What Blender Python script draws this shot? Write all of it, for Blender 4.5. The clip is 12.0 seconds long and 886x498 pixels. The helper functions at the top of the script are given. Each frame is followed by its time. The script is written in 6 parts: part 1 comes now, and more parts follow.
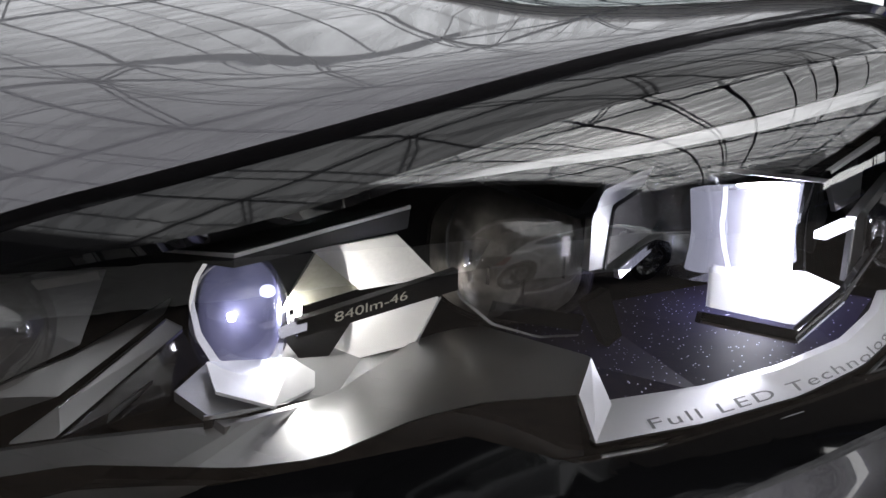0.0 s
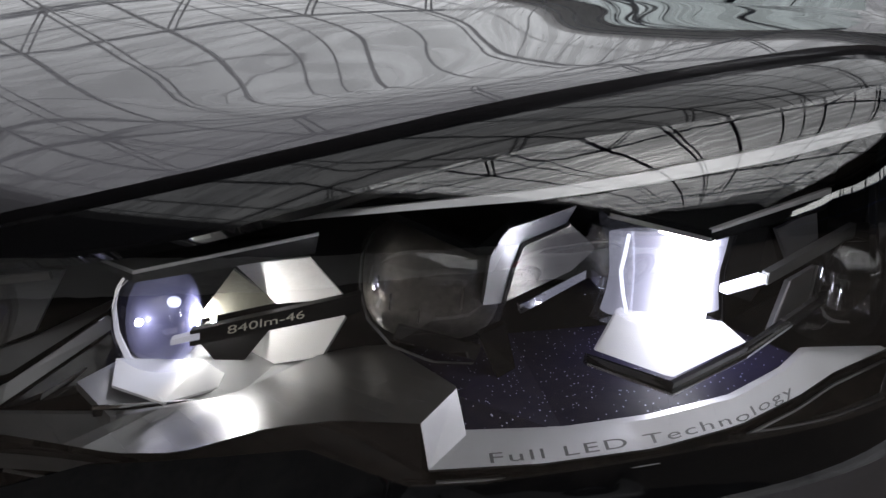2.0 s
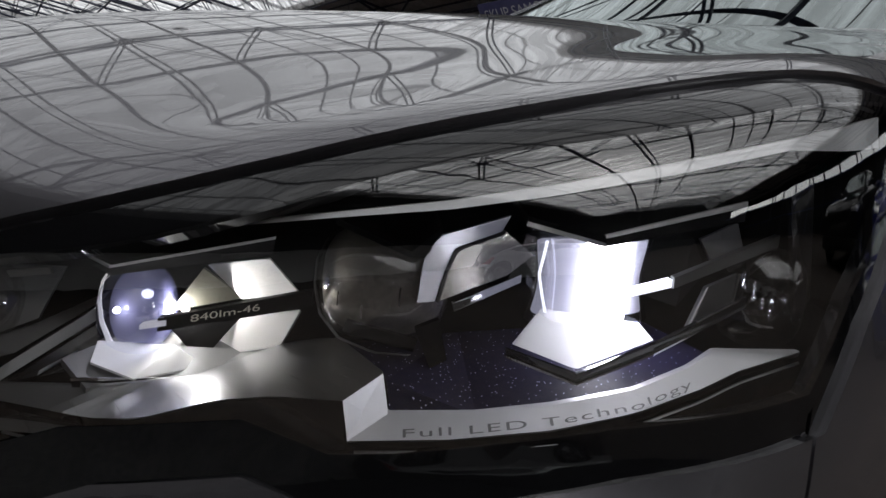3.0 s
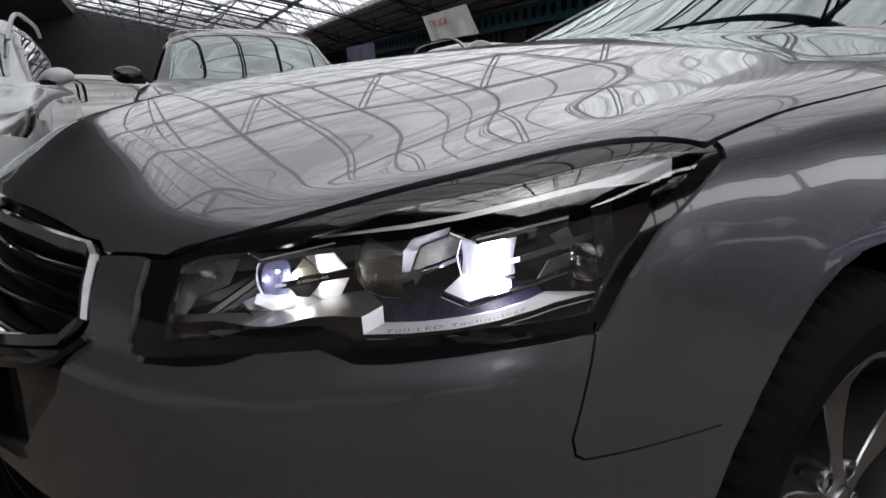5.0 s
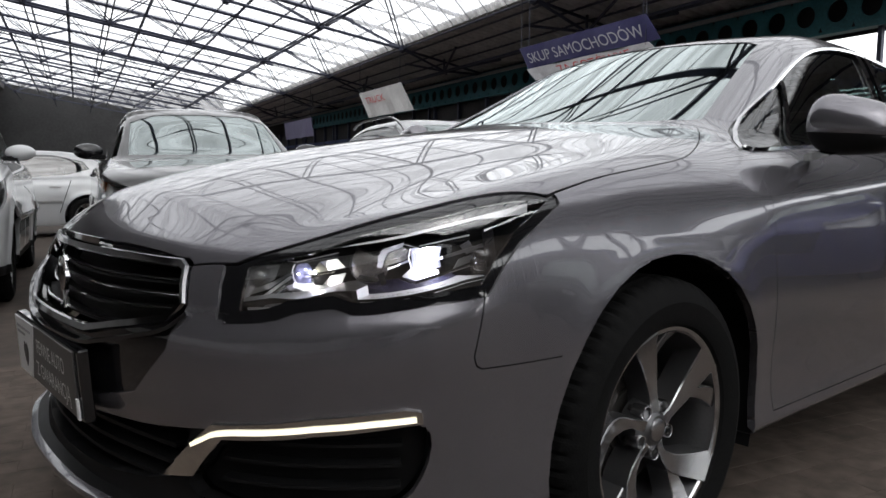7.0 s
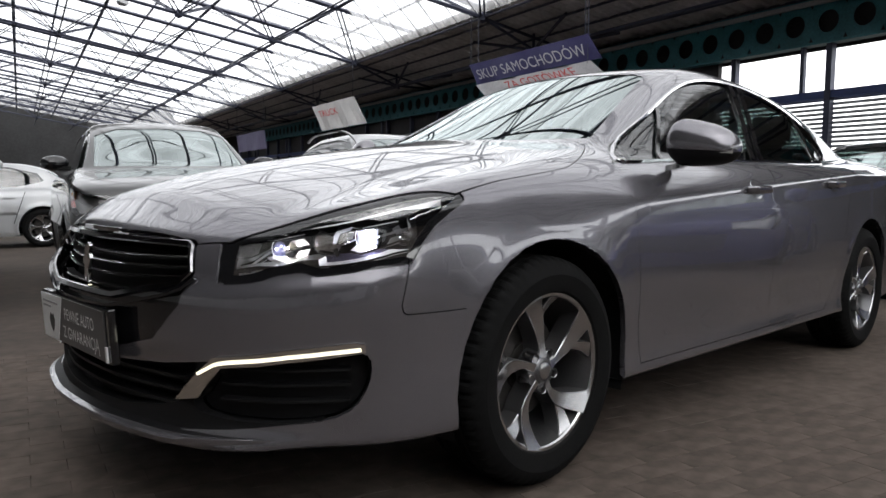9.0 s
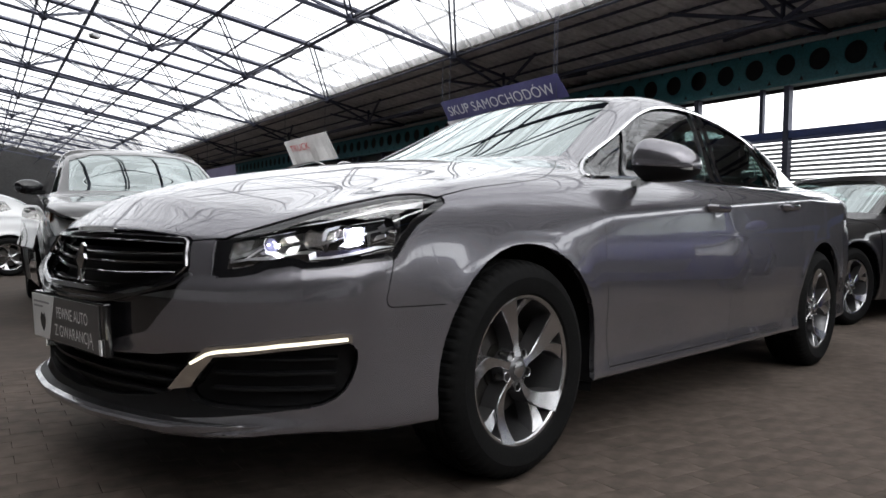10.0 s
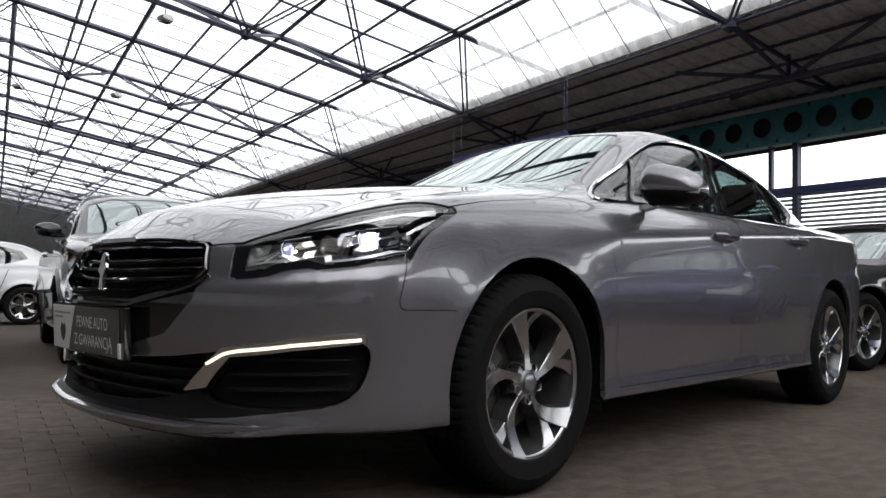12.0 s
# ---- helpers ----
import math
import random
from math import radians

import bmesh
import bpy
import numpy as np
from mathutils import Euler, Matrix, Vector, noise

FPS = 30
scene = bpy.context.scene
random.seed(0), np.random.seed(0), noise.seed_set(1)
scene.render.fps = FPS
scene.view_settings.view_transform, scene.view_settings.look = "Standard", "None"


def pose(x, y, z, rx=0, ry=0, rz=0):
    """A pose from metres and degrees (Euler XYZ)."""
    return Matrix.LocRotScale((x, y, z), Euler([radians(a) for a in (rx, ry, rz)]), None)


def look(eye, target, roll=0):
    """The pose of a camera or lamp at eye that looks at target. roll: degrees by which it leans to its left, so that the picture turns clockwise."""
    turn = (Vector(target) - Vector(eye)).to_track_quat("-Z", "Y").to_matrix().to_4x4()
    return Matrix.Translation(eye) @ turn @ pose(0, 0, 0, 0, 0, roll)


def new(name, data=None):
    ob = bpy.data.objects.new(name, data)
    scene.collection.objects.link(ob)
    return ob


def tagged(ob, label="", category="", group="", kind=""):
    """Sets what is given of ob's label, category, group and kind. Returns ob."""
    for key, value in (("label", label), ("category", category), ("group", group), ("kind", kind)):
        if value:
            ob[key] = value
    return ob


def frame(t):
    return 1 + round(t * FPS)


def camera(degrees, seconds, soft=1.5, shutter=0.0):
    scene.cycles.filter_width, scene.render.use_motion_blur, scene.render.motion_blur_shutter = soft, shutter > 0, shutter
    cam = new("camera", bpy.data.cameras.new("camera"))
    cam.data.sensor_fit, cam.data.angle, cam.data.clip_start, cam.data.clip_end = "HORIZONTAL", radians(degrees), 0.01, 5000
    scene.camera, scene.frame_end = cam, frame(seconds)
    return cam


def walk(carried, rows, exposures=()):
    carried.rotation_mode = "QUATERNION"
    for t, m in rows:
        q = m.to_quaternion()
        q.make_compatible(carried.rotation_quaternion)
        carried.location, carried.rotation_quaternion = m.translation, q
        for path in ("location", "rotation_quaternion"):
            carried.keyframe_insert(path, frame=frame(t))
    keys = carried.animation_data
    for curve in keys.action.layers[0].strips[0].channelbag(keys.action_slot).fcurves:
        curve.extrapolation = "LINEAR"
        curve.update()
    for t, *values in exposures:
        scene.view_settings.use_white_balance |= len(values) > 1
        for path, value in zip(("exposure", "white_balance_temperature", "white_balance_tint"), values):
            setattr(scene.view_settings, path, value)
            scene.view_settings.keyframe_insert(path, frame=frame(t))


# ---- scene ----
# ---------------------------------------------------------------- camera
cam = camera(62.2, 12.0, soft=1.5, shutter=0.0)
PATH = [
    (0, (-0.924, -0.815, 0.769), (0.813, 0.141, 0.506), 2.1),
    (0.5, (-0.91, -0.83, 0.771), (0.802, 0.166, 0.497), 2.6),
    (1, (-0.899, -0.849, 0.782), (0.747, 0.245, 0.473), 3.3),
    (1.5, (-0.895, -0.879, 0.799), (0.687, 0.301, 0.475), 4.1),
    (2, (-0.889, -0.901, 0.797), (0.638, 0.347, 0.462), 4.8),
    (2.5, (-0.876, -0.932, 0.796), (0.599, 0.38, 0.474), 4.9),
    (3, (-0.881, -0.968, 0.8), (0.537, 0.411, 0.509), 4.8),
    (5, (-1.017, -1.306, 0.885), (0.13, 0.285, 0.493), 1.0),
    (5.5, (-1.099, -1.416, 0.884), (0.063, 0.178, 0.557), 0.8),
    (6, (-1.177, -1.522, 0.888), (0.027, 0.049, 0.606), 1.1),
    (6.5, (-1.283, -1.645, 0.888), (-0.028, -0.106, 0.654), 0.9),
    (7, (-1.369, -1.741, 0.882), (-0.075, -0.229, 0.683), 0.6),
    (9, (-1.678, -2.167, 0.86), (-0.29, -0.736, 0.697), 0.6),
    (9.5, (-1.745, -2.218, 0.829), (-0.324, -0.816, 0.713), 0.7),
    (10, (-1.79, -2.237, 0.767), (-0.341, -0.86, 0.707), 1.1),
    (10.5, (-1.809, -2.251, 0.701), (-0.35, -0.883, 0.701), 1.5),
    (11, (-1.822, -2.26, 0.658), (-0.38, -0.874, 0.71), 1.4),
    (11.5, (-1.823, -2.268, 0.633), (-0.394, -0.873, 0.728), 1.4),
    (12, (-1.825, -2.271, 0.626), (-0.4, -0.871, 0.727), 1.4),
]
walk(cam, [(t, look(eye, target, roll)) for t, eye, target, roll in PATH], exposures=[(0, .84), (2.0, .52), (2.6, .44), (3.2, .48), (5.0, 1.25), (5.6, 1.66), (7.2, 1.72), (9.0, 1.95), (10.5, 2.10), (12.0, 2.0)])

# ---------------------------------------------------------------- daylight
world = bpy.data.worlds.new("overcast")
scene.world = world
world.use_nodes = True
wn, wl = world.node_tree.nodes, world.node_tree.links
sky = wn.new("ShaderNodeTexSky")
sky.sky_type, sky.sun_disc = "NISHITA", False
sky.sun_elevation, sky.sun_rotation = radians(48), radians(200)
grey = wn.new("ShaderNodeHueSaturation")
grey.inputs["Saturation"].default_value = 0.12
wl.new(sky.outputs[0], grey.inputs["Color"])
wl.new(grey.outputs[0], wn["Background"].inputs[0])
wn["Background"].inputs[1].default_value = 0.15
sun = new("sun", bpy.data.lights.new("sun", "SUN"))
sun.data.energy, sun.data.angle, sun.data.color = 0.6, radians(110), (1, 0.98, 0.95)
sun.matrix_world = look((0, 0, 0), (-math.sin(radians(200)) * math.cos(radians(48)), -math.cos(radians(200)) * math.cos(radians(48)), -math.sin(radians(48))))


# ---------------------------------------------------------------- materials
def material(name, base, rough=0.5, metal=0.0, coat=0.0, spread=0.0, scale=20.0, bump=0.0, bump_scale=200.0, rough_spread=0.0, flake=0.0, spec=0.5):
    """A Principled material with variation at two scales."""
    m = bpy.data.materials.new(name)
    m.use_nodes = True
    n, l = m.node_tree.nodes, m.node_tree.links
    b = n["Principled BSDF"]
    b.inputs["Base Color"].default_value = (*base, 1)
    b.inputs["Roughness"].default_value, b.inputs["Metallic"].default_value = rough, metal
    b.inputs["Coat Weight"].default_value, b.inputs["Coat Roughness"].default_value = coat, 0.02
    b.inputs["Specular IOR Level"].default_value = spec
    where = n.new("ShaderNodeTexCoord")
    if spread:
        big, small = n.new("ShaderNodeTexNoise"), n.new("ShaderNodeTexNoise")
        big.inputs["Scale"].default_value, small.inputs["Scale"].default_value = scale, scale * 9
        big.inputs["Detail"].default_value = 5
        both = n.new("ShaderNodeMath")
        both.operation = "ADD"
        ramp = n.new("ShaderNodeMapRange")
        ramp.inputs["From Min"].default_value, ramp.inputs["From Max"].default_value = 0.7, 1.3
        ramp.inputs["To Min"].default_value, ramp.inputs["To Max"].default_value = 1 - spread, 1 + spread
        tint = n.new("ShaderNodeMix")
        tint.data_type, tint.blend_type = "RGBA", "MULTIPLY"
        tint.inputs["Factor"].default_value = 1
        tint.inputs["A"].default_value = (*base, 1)
        for t in (big, small):
            l.new(where.outputs["Object"], t.inputs["Vector"])
        l.new(big.outputs[0], both.inputs[0])
        l.new(small.outputs[0], both.inputs[1])
        l.new(both.outputs[0], ramp.inputs[0])
        l.new(ramp.outputs[0], tint.inputs["B"])
        l.new(tint.outputs["Result"], b.inputs["Base Color"])
        if rough_spread:
            r2 = n.new("ShaderNodeMapRange")
            r2.inputs["From Min"].default_value, r2.inputs["From Max"].default_value = 0.7, 1.3
            r2.inputs["To Min"].default_value, r2.inputs["To Max"].default_value = rough - rough_spread, rough + rough_spread
            l.new(both.outputs[0], r2.inputs[0])
            l.new(r2.outputs[0], b.inputs["Roughness"])
    if bump:
        grain, up = n.new("ShaderNodeTexNoise"), n.new("ShaderNodeBump")
        grain.inputs["Scale"].default_value, grain.inputs["Detail"].default_value = bump_scale, 4
        up.inputs["Strength"].default_value, up.inputs["Distance"].default_value = bump, 0.002
        l.new(where.outputs["Object"], grain.inputs["Vector"])
        l.new(grain.outputs[0], up.inputs["Height"])
        l.new(up.outputs[0], b.inputs["Normal"])
    return m


def pane_material(name, tint, gloss=0.0, ior=1.5, rough=0.0, sheen=(1, 1, 1)):
    """Thin clear glass: tinted, with a Fresnel reflection."""
    m = bpy.data.materials.new(name)
    m.use_nodes = True
    n, l = m.node_tree.nodes, m.node_tree.links
    n.remove(n["Principled BSDF"])
    clear, shine, mix, f = n.new("ShaderNodeBsdfTransparent"), n.new("ShaderNodeBsdfGlossy"), n.new("ShaderNodeMixShader"), n.new("ShaderNodeLayerWeight")
    clear.inputs[0].default_value = (*tint, 1)
    shine.inputs["Roughness"].default_value = rough
    shine.inputs["Color"].default_value = (*sheen, 1)
    f.inputs["Blend"].default_value = 0.5
    fifth, more = n.new("ShaderNodeMath"), n.new("ShaderNodeMath")
    fifth.operation, fifth.inputs[1].default_value = "POWER", 5
    more.operation, more.use_clamp = "MULTIPLY_ADD", True
    least = ((ior - 1) / (ior + 1)) ** 2 * 1.7 + gloss
    more.inputs[1].default_value, more.inputs[2].default_value = 1 - least, least
    l.new(f.outputs["Facing"], fifth.inputs[0])
    l.new(fifth.outputs[0], more.inputs[0])
    l.new(more.outputs[0], mix.inputs[0])
    l.new(clear.outputs[0], mix.inputs[1])
    l.new(shine.outputs[0], mix.inputs[2])
    l.new(mix.outputs[0], n["Material Output"].inputs[0])
    return m


def lamp_material(name, color, strength):
    m = bpy.data.materials.new(name)
    m.use_nodes = True
    b = m.node_tree.nodes["Principled BSDF"]
    b.inputs["Base Color"].default_value = (*color, 1)
    b.inputs["Emission Color"].default_value = (*color, 1)
    b.inputs["Emission Strength"].default_value = strength
    return m


PAINT = material("grey_metallic_paint", (.202, .196, .216), .24, .72, coat=1.0, spread=.04, scale=900)
PAINT.node_tree.nodes["Principled BSDF"].inputs["Coat IOR"].default_value = 1.54
BLACK = material("black_plastic", (.009, .009, .0095), .5, bump=.15, bump_scale=900, spread=.1, spec=.14)
GLOSS_BLACK = material("gloss_black_plastic", (.008, .008, .009), .06, coat=.5)
CHROME = material("chrome", (.78, .78, .79), .07, 1.0, spread=.03)
DARK_CHROME = material("dark_chrome", (.27, .27, .28), .09, 1.0, spread=.04)
SATIN = material("satin_silver", (.55, .55, .56), .28, 1.0, spread=.04, scale=60)
RUBBER = material("tyre_rubber", (.0055, .0055, .0056), .8, spread=.25, scale=14, bump=.3, bump_scale=250, spec=.12)
ALLOY = material("machined_alloy", (.52, .52, .53), .27, 1.0, spread=.05, scale=30)
ALLOY_DARK = material("painted_alloy", (.16, .16, .165), .38, .85, spread=.05, scale=30)
BARREL = material("silver_barrel", (.19, .19, .195), .34, .9, spread=.08, scale=20)
DARK_METAL = material("brake_iron", (.07, .066, .062), .5, .8, spread=.25, scale=30)
GLASS = pane_material("tinted_glass", (.34, .42, .41), .34, sheen=(.88, .97, .96))
SIDE_GLASS = pane_material("side_glass", (.36, .46, .45), .05)
LENS = pane_material("lamp_cover", (.93, .93, .93), .10, 1.58)
CABIN = material("cabin_trim", (.03, .03, .032), .7, spread=.2)
GROUND = material("worn_paving", (.072, .059, .051), .85, spread=.35, scale=1.2, bump=.5, bump_scale=60, rough_spread=.1, spec=.12)
STEEL = material("blue_steel", (.05, .055, .085), .5, .3, spread=.2, scale=3)
TEAL = material("teal_steel", (.035, .17, .20), .45, spread=.25, scale=2)
BLUE = material("blue_paint", (.03, .05, .16), .45, spread=.2, scale=2)
SHEET = material("grey_roof_sheet", (.56, .55, .54), .6, .1, spread=.25, scale=.8)
WALL = material("dark_wall", (.03, .03, .031), .8, spread=.3, scale=.5)


# ---------------------------------------------------------------- building helpers
def part(name, bm, mat, parent=None, label="", smooth=0.0):
    """One bmesh as one mesh object, under a parent if given."""
    me = bpy.data.meshes.new(name)
    if smooth:
        bm.normal_update()
        for f in bm.faces:
            f.smooth = True
        for e in bm.edges:
            e.smooth = not (len(e.link_faces) == 2 and e.calc_face_angle(0) > smooth)
    bm.to_mesh(me)
    bm.free()
    for m in (mat if isinstance(mat, (list, tuple)) else [mat]):
        me.materials.append(m)
    ob = new(name, me)
    ob.parent = parent
    if label:
        tagged(ob, label)
    return ob


def raw(name, verts, faces, mat, parent=None, label="", smooth=False):
    me = bpy.data.meshes.new(name)
    me.from_pydata([tuple(v) for v in verts], [], [tuple(f) for f in faces])
    me.polygons.foreach_set("use_smooth", [smooth] * len(me.polygons))
    me.materials.append(mat)
    me.update()
    ob = new(name, me)
    ob.parent = parent
    if label:
        tagged(ob, label)
    return ob


def add_box(bm, lo, hi, m=None):
    c = [(lo[k] + hi[k]) / 2 for k in range(3)]
    s = [abs(hi[k] - lo[k]) for k in range(3)]
    mm = Matrix.Translation(c) @ Matrix.Diagonal((*s, 1))
    bmesh.ops.create_cube(bm, size=1, matrix=(m @ mm) if m else mm)


def box(lo, hi, m=None, bevel=0.0):
    bm = bmesh.new()
    add_box(bm, lo, hi, m)
    if bevel:
        bmesh.ops.bevel(bm, geom=bm.edges[:], offset=bevel, segments=2, affect="EDGES", profile=.6)
    return bm


def add_bar(bm, a, b, r, sides=5):
    """A straight round bar from a to b."""
    a, b = Vector(a), Vector(b)
    d = b - a
    m = Matrix.Translation((a + b) / 2) @ d.to_track_quat("Z", "Y").to_matrix().to_4x4()
    bmesh.ops.create_cone(bm, cap_ends=True, segments=sides, radius1=r, radius2=r, depth=d.length, matrix=m)


def prism(bm, outline, depth, m=Matrix()):
    """A flat outline in x and y, given thickness along z."""
    a = [bm.verts.new(m @ Vector((x, y, 0))) for x, y in outline]
    b = [bm.verts.new(m @ Vector((x, y, depth))) for x, y in outline]
    n = len(a)
    bm.faces.new(a[::-1])
    bm.faces.new(b)
    for k in range(n):
        bm.faces.new((a[k], a[(k + 1) % n], b[(k + 1) % n], b[k]))
    bmesh.ops.recalc_face_normals(bm, faces=bm.faces[:])


def sweep(bm, points, outline, up=(0, 0, 1), closed=False):
    """A flat outline (across, up) carried along points."""
    pts = [Vector(p) for p in points]
    rings = []
    n = len(pts)
    for k, p in enumerate(pts):
        a, b = (pts[(k - 1) % n], pts[(k + 1) % n]) if closed else (pts[max(k - 1, 0)], pts[min(k + 1, n - 1)])
        d = (b - a).normalized()
        side = d.cross(Vector(up)).normalized()
        top = side.cross(d)
        rings.append([bm.verts.new(p + side * x + top * y) for x, y in outline])
    m = len(outline)
    for k in range(n if closed else n - 1):
        r, s = rings[k], rings[(k + 1) % n]
        for j in range(m):
            bm.faces.new((r[j], r[(j + 1) % m], s[(j + 1) % m], s[j]))
    if not closed:
        bm.faces.new(rings[0])
        bm.faces.new(rings[-1][::-1])
    bmesh.ops.recalc_face_normals(bm, faces=bm.faces[:])


def lathe(bm, profile, segments=64, m=Matrix(), closed=False):
    """A profile of (radius, height) turned about z."""
    rings = []
    for r, z in profile:
        rings.append([bm.verts.new(m @ Vector((r * math.cos(2 * math.pi * k / segments), r * math.sin(2 * math.pi * k / segments), z))) for k in range(segments)])
    pairs = list(zip(rings, rings[1:])) + ([(rings[-1], rings[0])] if closed else [])
    for a, b in pairs:
        for k in range(segments):
            bm.faces.new((a[k], a[(k + 1) % segments], b[(k + 1) % segments], b[k]))


def thing(name, label, category, group="", kind="", at=None):
    ob = new(name)
    ob.empty_display_size = .1
    if at is not None:
        ob.matrix_basis = at
    return tagged(ob, label, category, group, kind)


# ---------------------------------------------------------------- the hall
HALL = Matrix.Translation((-1.8, -2.25, 0)) @ Matrix(((.97, .245, 0, 0), (-.245, .97, 0, 0), (0, 0, 1, 0), (0, 0, 0, 1)))


def vault(p):
    """Height of the lower nodes of the roof frame across the hall."""
    return 5.95 + .165 * (12.2 - p)


def fall(x, y):
    """Height of the paving, which drains gently towards the back of the hall."""
    return -min(.40, max(0, .0243 * y - .0182 * x - .025))


bm = bmesh.new()
lines = [-600, -300, -100, -50, *range(-30, 41), 60, 100, 300, 600]
rows = [[bm.verts.new((x, y, fall(x, y) - .006)) for x in lines] for y in lines]
for r0, r1 in zip(rows, rows[1:]):
    for k in range(len(lines) - 1):
        bm.faces.new((r0[k], r0[k + 1], r1[k + 1], r1[k]))
ground = tagged(part("ground", bm, GROUND), "worn brown-grey block paving of the car hall", "floor", kind="structure")

E0, E1, PL, PR = -36.0, 96.0, -6.6, 12.2
bay_p, bay_e = 3.45, 9.6
cols = [12.2 - bay_p * k for k in range(6)]
rows_e = [18.9 + bay_e * k for k in range(-5, 8)]
RISE = 1.25
ends = [12.2 + bay_p / 2 - bay_p * k for k in range(7)]
bm = bmesh.new()
for e in rows_e:
    for k, p in enumerate(cols):
        c = HALL @ Vector((p, e, vault(p)))
        bmesh.ops.create_icosphere(bm, subdivisions=1, radius=.18, matrix=Matrix.Translation(c))
        if k + 1 < len(cols):
            q = cols[k + 1]
            d = HALL @ Vector((q, e, vault(q)))
            add_bar(bm, c, d, .065)
        for dp in (-bay_p / 2, bay_p / 2):
            for de in (-bay_e / 4, bay_e / 4):
                q = p + dp
                for w in (-.09, .09):
                    add_bar(bm, c + Vector((w, 0, 0)), HALL @ Vector((q + w, e + de, vault(q) + RISE)), .030, 4)
for p in ends:
    add_bar(bm, HALL @ Vector((p, E0, vault(p) + RISE)), HALL @ Vector((p, E1, vault(p) + RISE)), .078, 4)
for p in cols:
    add_bar(bm, HALL @ Vector((p, E0, vault(p) + RISE + .1)), HALL @ Vector((p, E1, vault(p) + RISE + .1)), .05, 4)
    add_bar(bm, HALL @ Vector((p, E0, vault(p))), HALL @ Vector((p, E1, vault(p))), .035, 4)
for e in rows_e:
    for de in (-bay_e / 4, bay_e / 4):
        add_bar(bm, HALL @ Vector((ends[0], e + de + .1, vault(ends[0]) + RISE)), HALL @ Vector((ends[-1], e + de + .1, vault(ends[-1]) + RISE)), .085, 4)
        for p in ends:
            bmesh.ops.create_icosphere(bm, subdivisions=1, radius=.10, matrix=Matrix.Translation(HALL @ Vector((p, e + de, vault(p) + RISE))))
    add_bar(bm, HALL @ Vector((ends[0], e, vault(ends[0]) + RISE)), HALL @ Vector((ends[-1], e, vault(ends[-1]) + RISE)), .035, 4)
tagged(part("roof_frame", bm, STEEL), "blue-grey steel space frame under the skylight", "roof frame", kind="structure")


def sheet(name, pts, count, mat, label, category, thick=.05):
    """A slab that follows (p, z) knots across the hall and runs along it."""
    vs, fs = [], []
    n = len(pts)
    for e in (E0, E1):
        for p, z in pts:
            vs.append(HALL @ Vector((p, e, z)))
        for p, z in pts:
            vs.append(HALL @ Vector((p, e, z + thick)))
    for k in range(n - 1):
        fs += [(k, k + 1, 2 * n + k + 1, 2 * n + k), (n + k, 3 * n + k, 3 * n + k + 1, n + k + 1)]
    fs += [(0, 2 * n, 3 * n, n), (n - 1, 2 * n - 1, 4 * n - 1, 3 * n - 1)]
    return tagged(raw(name, vs, fs, mat), label, category, kind="structure")


def glazing_material():
    """Translucent roof glazing: clear enough for daylight, streaked with dirt along the fall."""
    m = bpy.data.materials.new("roof_glazing")
    m.use_nodes = True
    n, l = m.node_tree.nodes, m.node_tree.links
    n.remove(n["Principled BSDF"])
    clear, milk, mix = n.new("ShaderNodeBsdfTransparent"), n.new("ShaderNodeBsdfTranslucent"), n.new("ShaderNodeMixShader")
    streak, ramp, where, stretch = n.new("ShaderNodeTexNoise"), n.new("ShaderNodeMapRange"), n.new("ShaderNodeTexCoord"), n.new("ShaderNodeMapping")
    stretch.inputs["Scale"].default_value = (.5, 5, 1)
    stretch.inputs["Rotation"].default_value = (0, 0, radians(14))
    streak.inputs["Scale"].default_value, streak.inputs["Detail"].default_value = .7, 6
    ramp.inputs["From Min"].default_value, ramp.inputs["From Max"].default_value = .35, .75
    ramp.inputs["To Min"].default_value, ramp.inputs["To Max"].default_value = 1.0, .55
    l.new(where.outputs["Object"], stretch.inputs[0])
    l.new(stretch.outputs[0], streak.inputs["Vector"])
    l.new(streak.outputs[0], ramp.inputs[0])
    l.new(ramp.outputs[0], clear.inputs[0])
    milk.inputs[0].default_value = (.8, .8, .8, 1)
    mix.inputs[0].default_value = .25
    l.new(clear.outputs[0], mix.inputs[1])
    l.new(milk.outputs[0], mix.inputs[2])
    l.new(mix.outputs[0], n["Material Output"].inputs[0])
    return m


GLAZING = glazing_material()
arch_pts = [(PR + .04, vault(PR) + .16), (PR - 1.5, vault(PR - 1.5) + RISE + .22), (PL, vault(PL) + RISE + .22)]
sheet("skylight", arch_pts, 0, GLAZING, "streaked white translucent skylight panels", "skylight", .01)
bm = bmesh.new()
e = E0
while e < E1:
    for (p0, h0), (p1, h1) in zip(arch_pts, arch_pts[1:]):
        add_bar(bm, HALL @ Vector((p0, e, h0 - .05)), HALL @ Vector((p1, e, h1 - .05)), .016, 4)
    e += bay_e / 8
tagged(part("glazing_bars", bm, material("grey_glazing_bar", (.22, .22, .24), .5, .3, spread=.2)), "thin dark glazing bars of the skylight", "glazing bar", kind="structure")

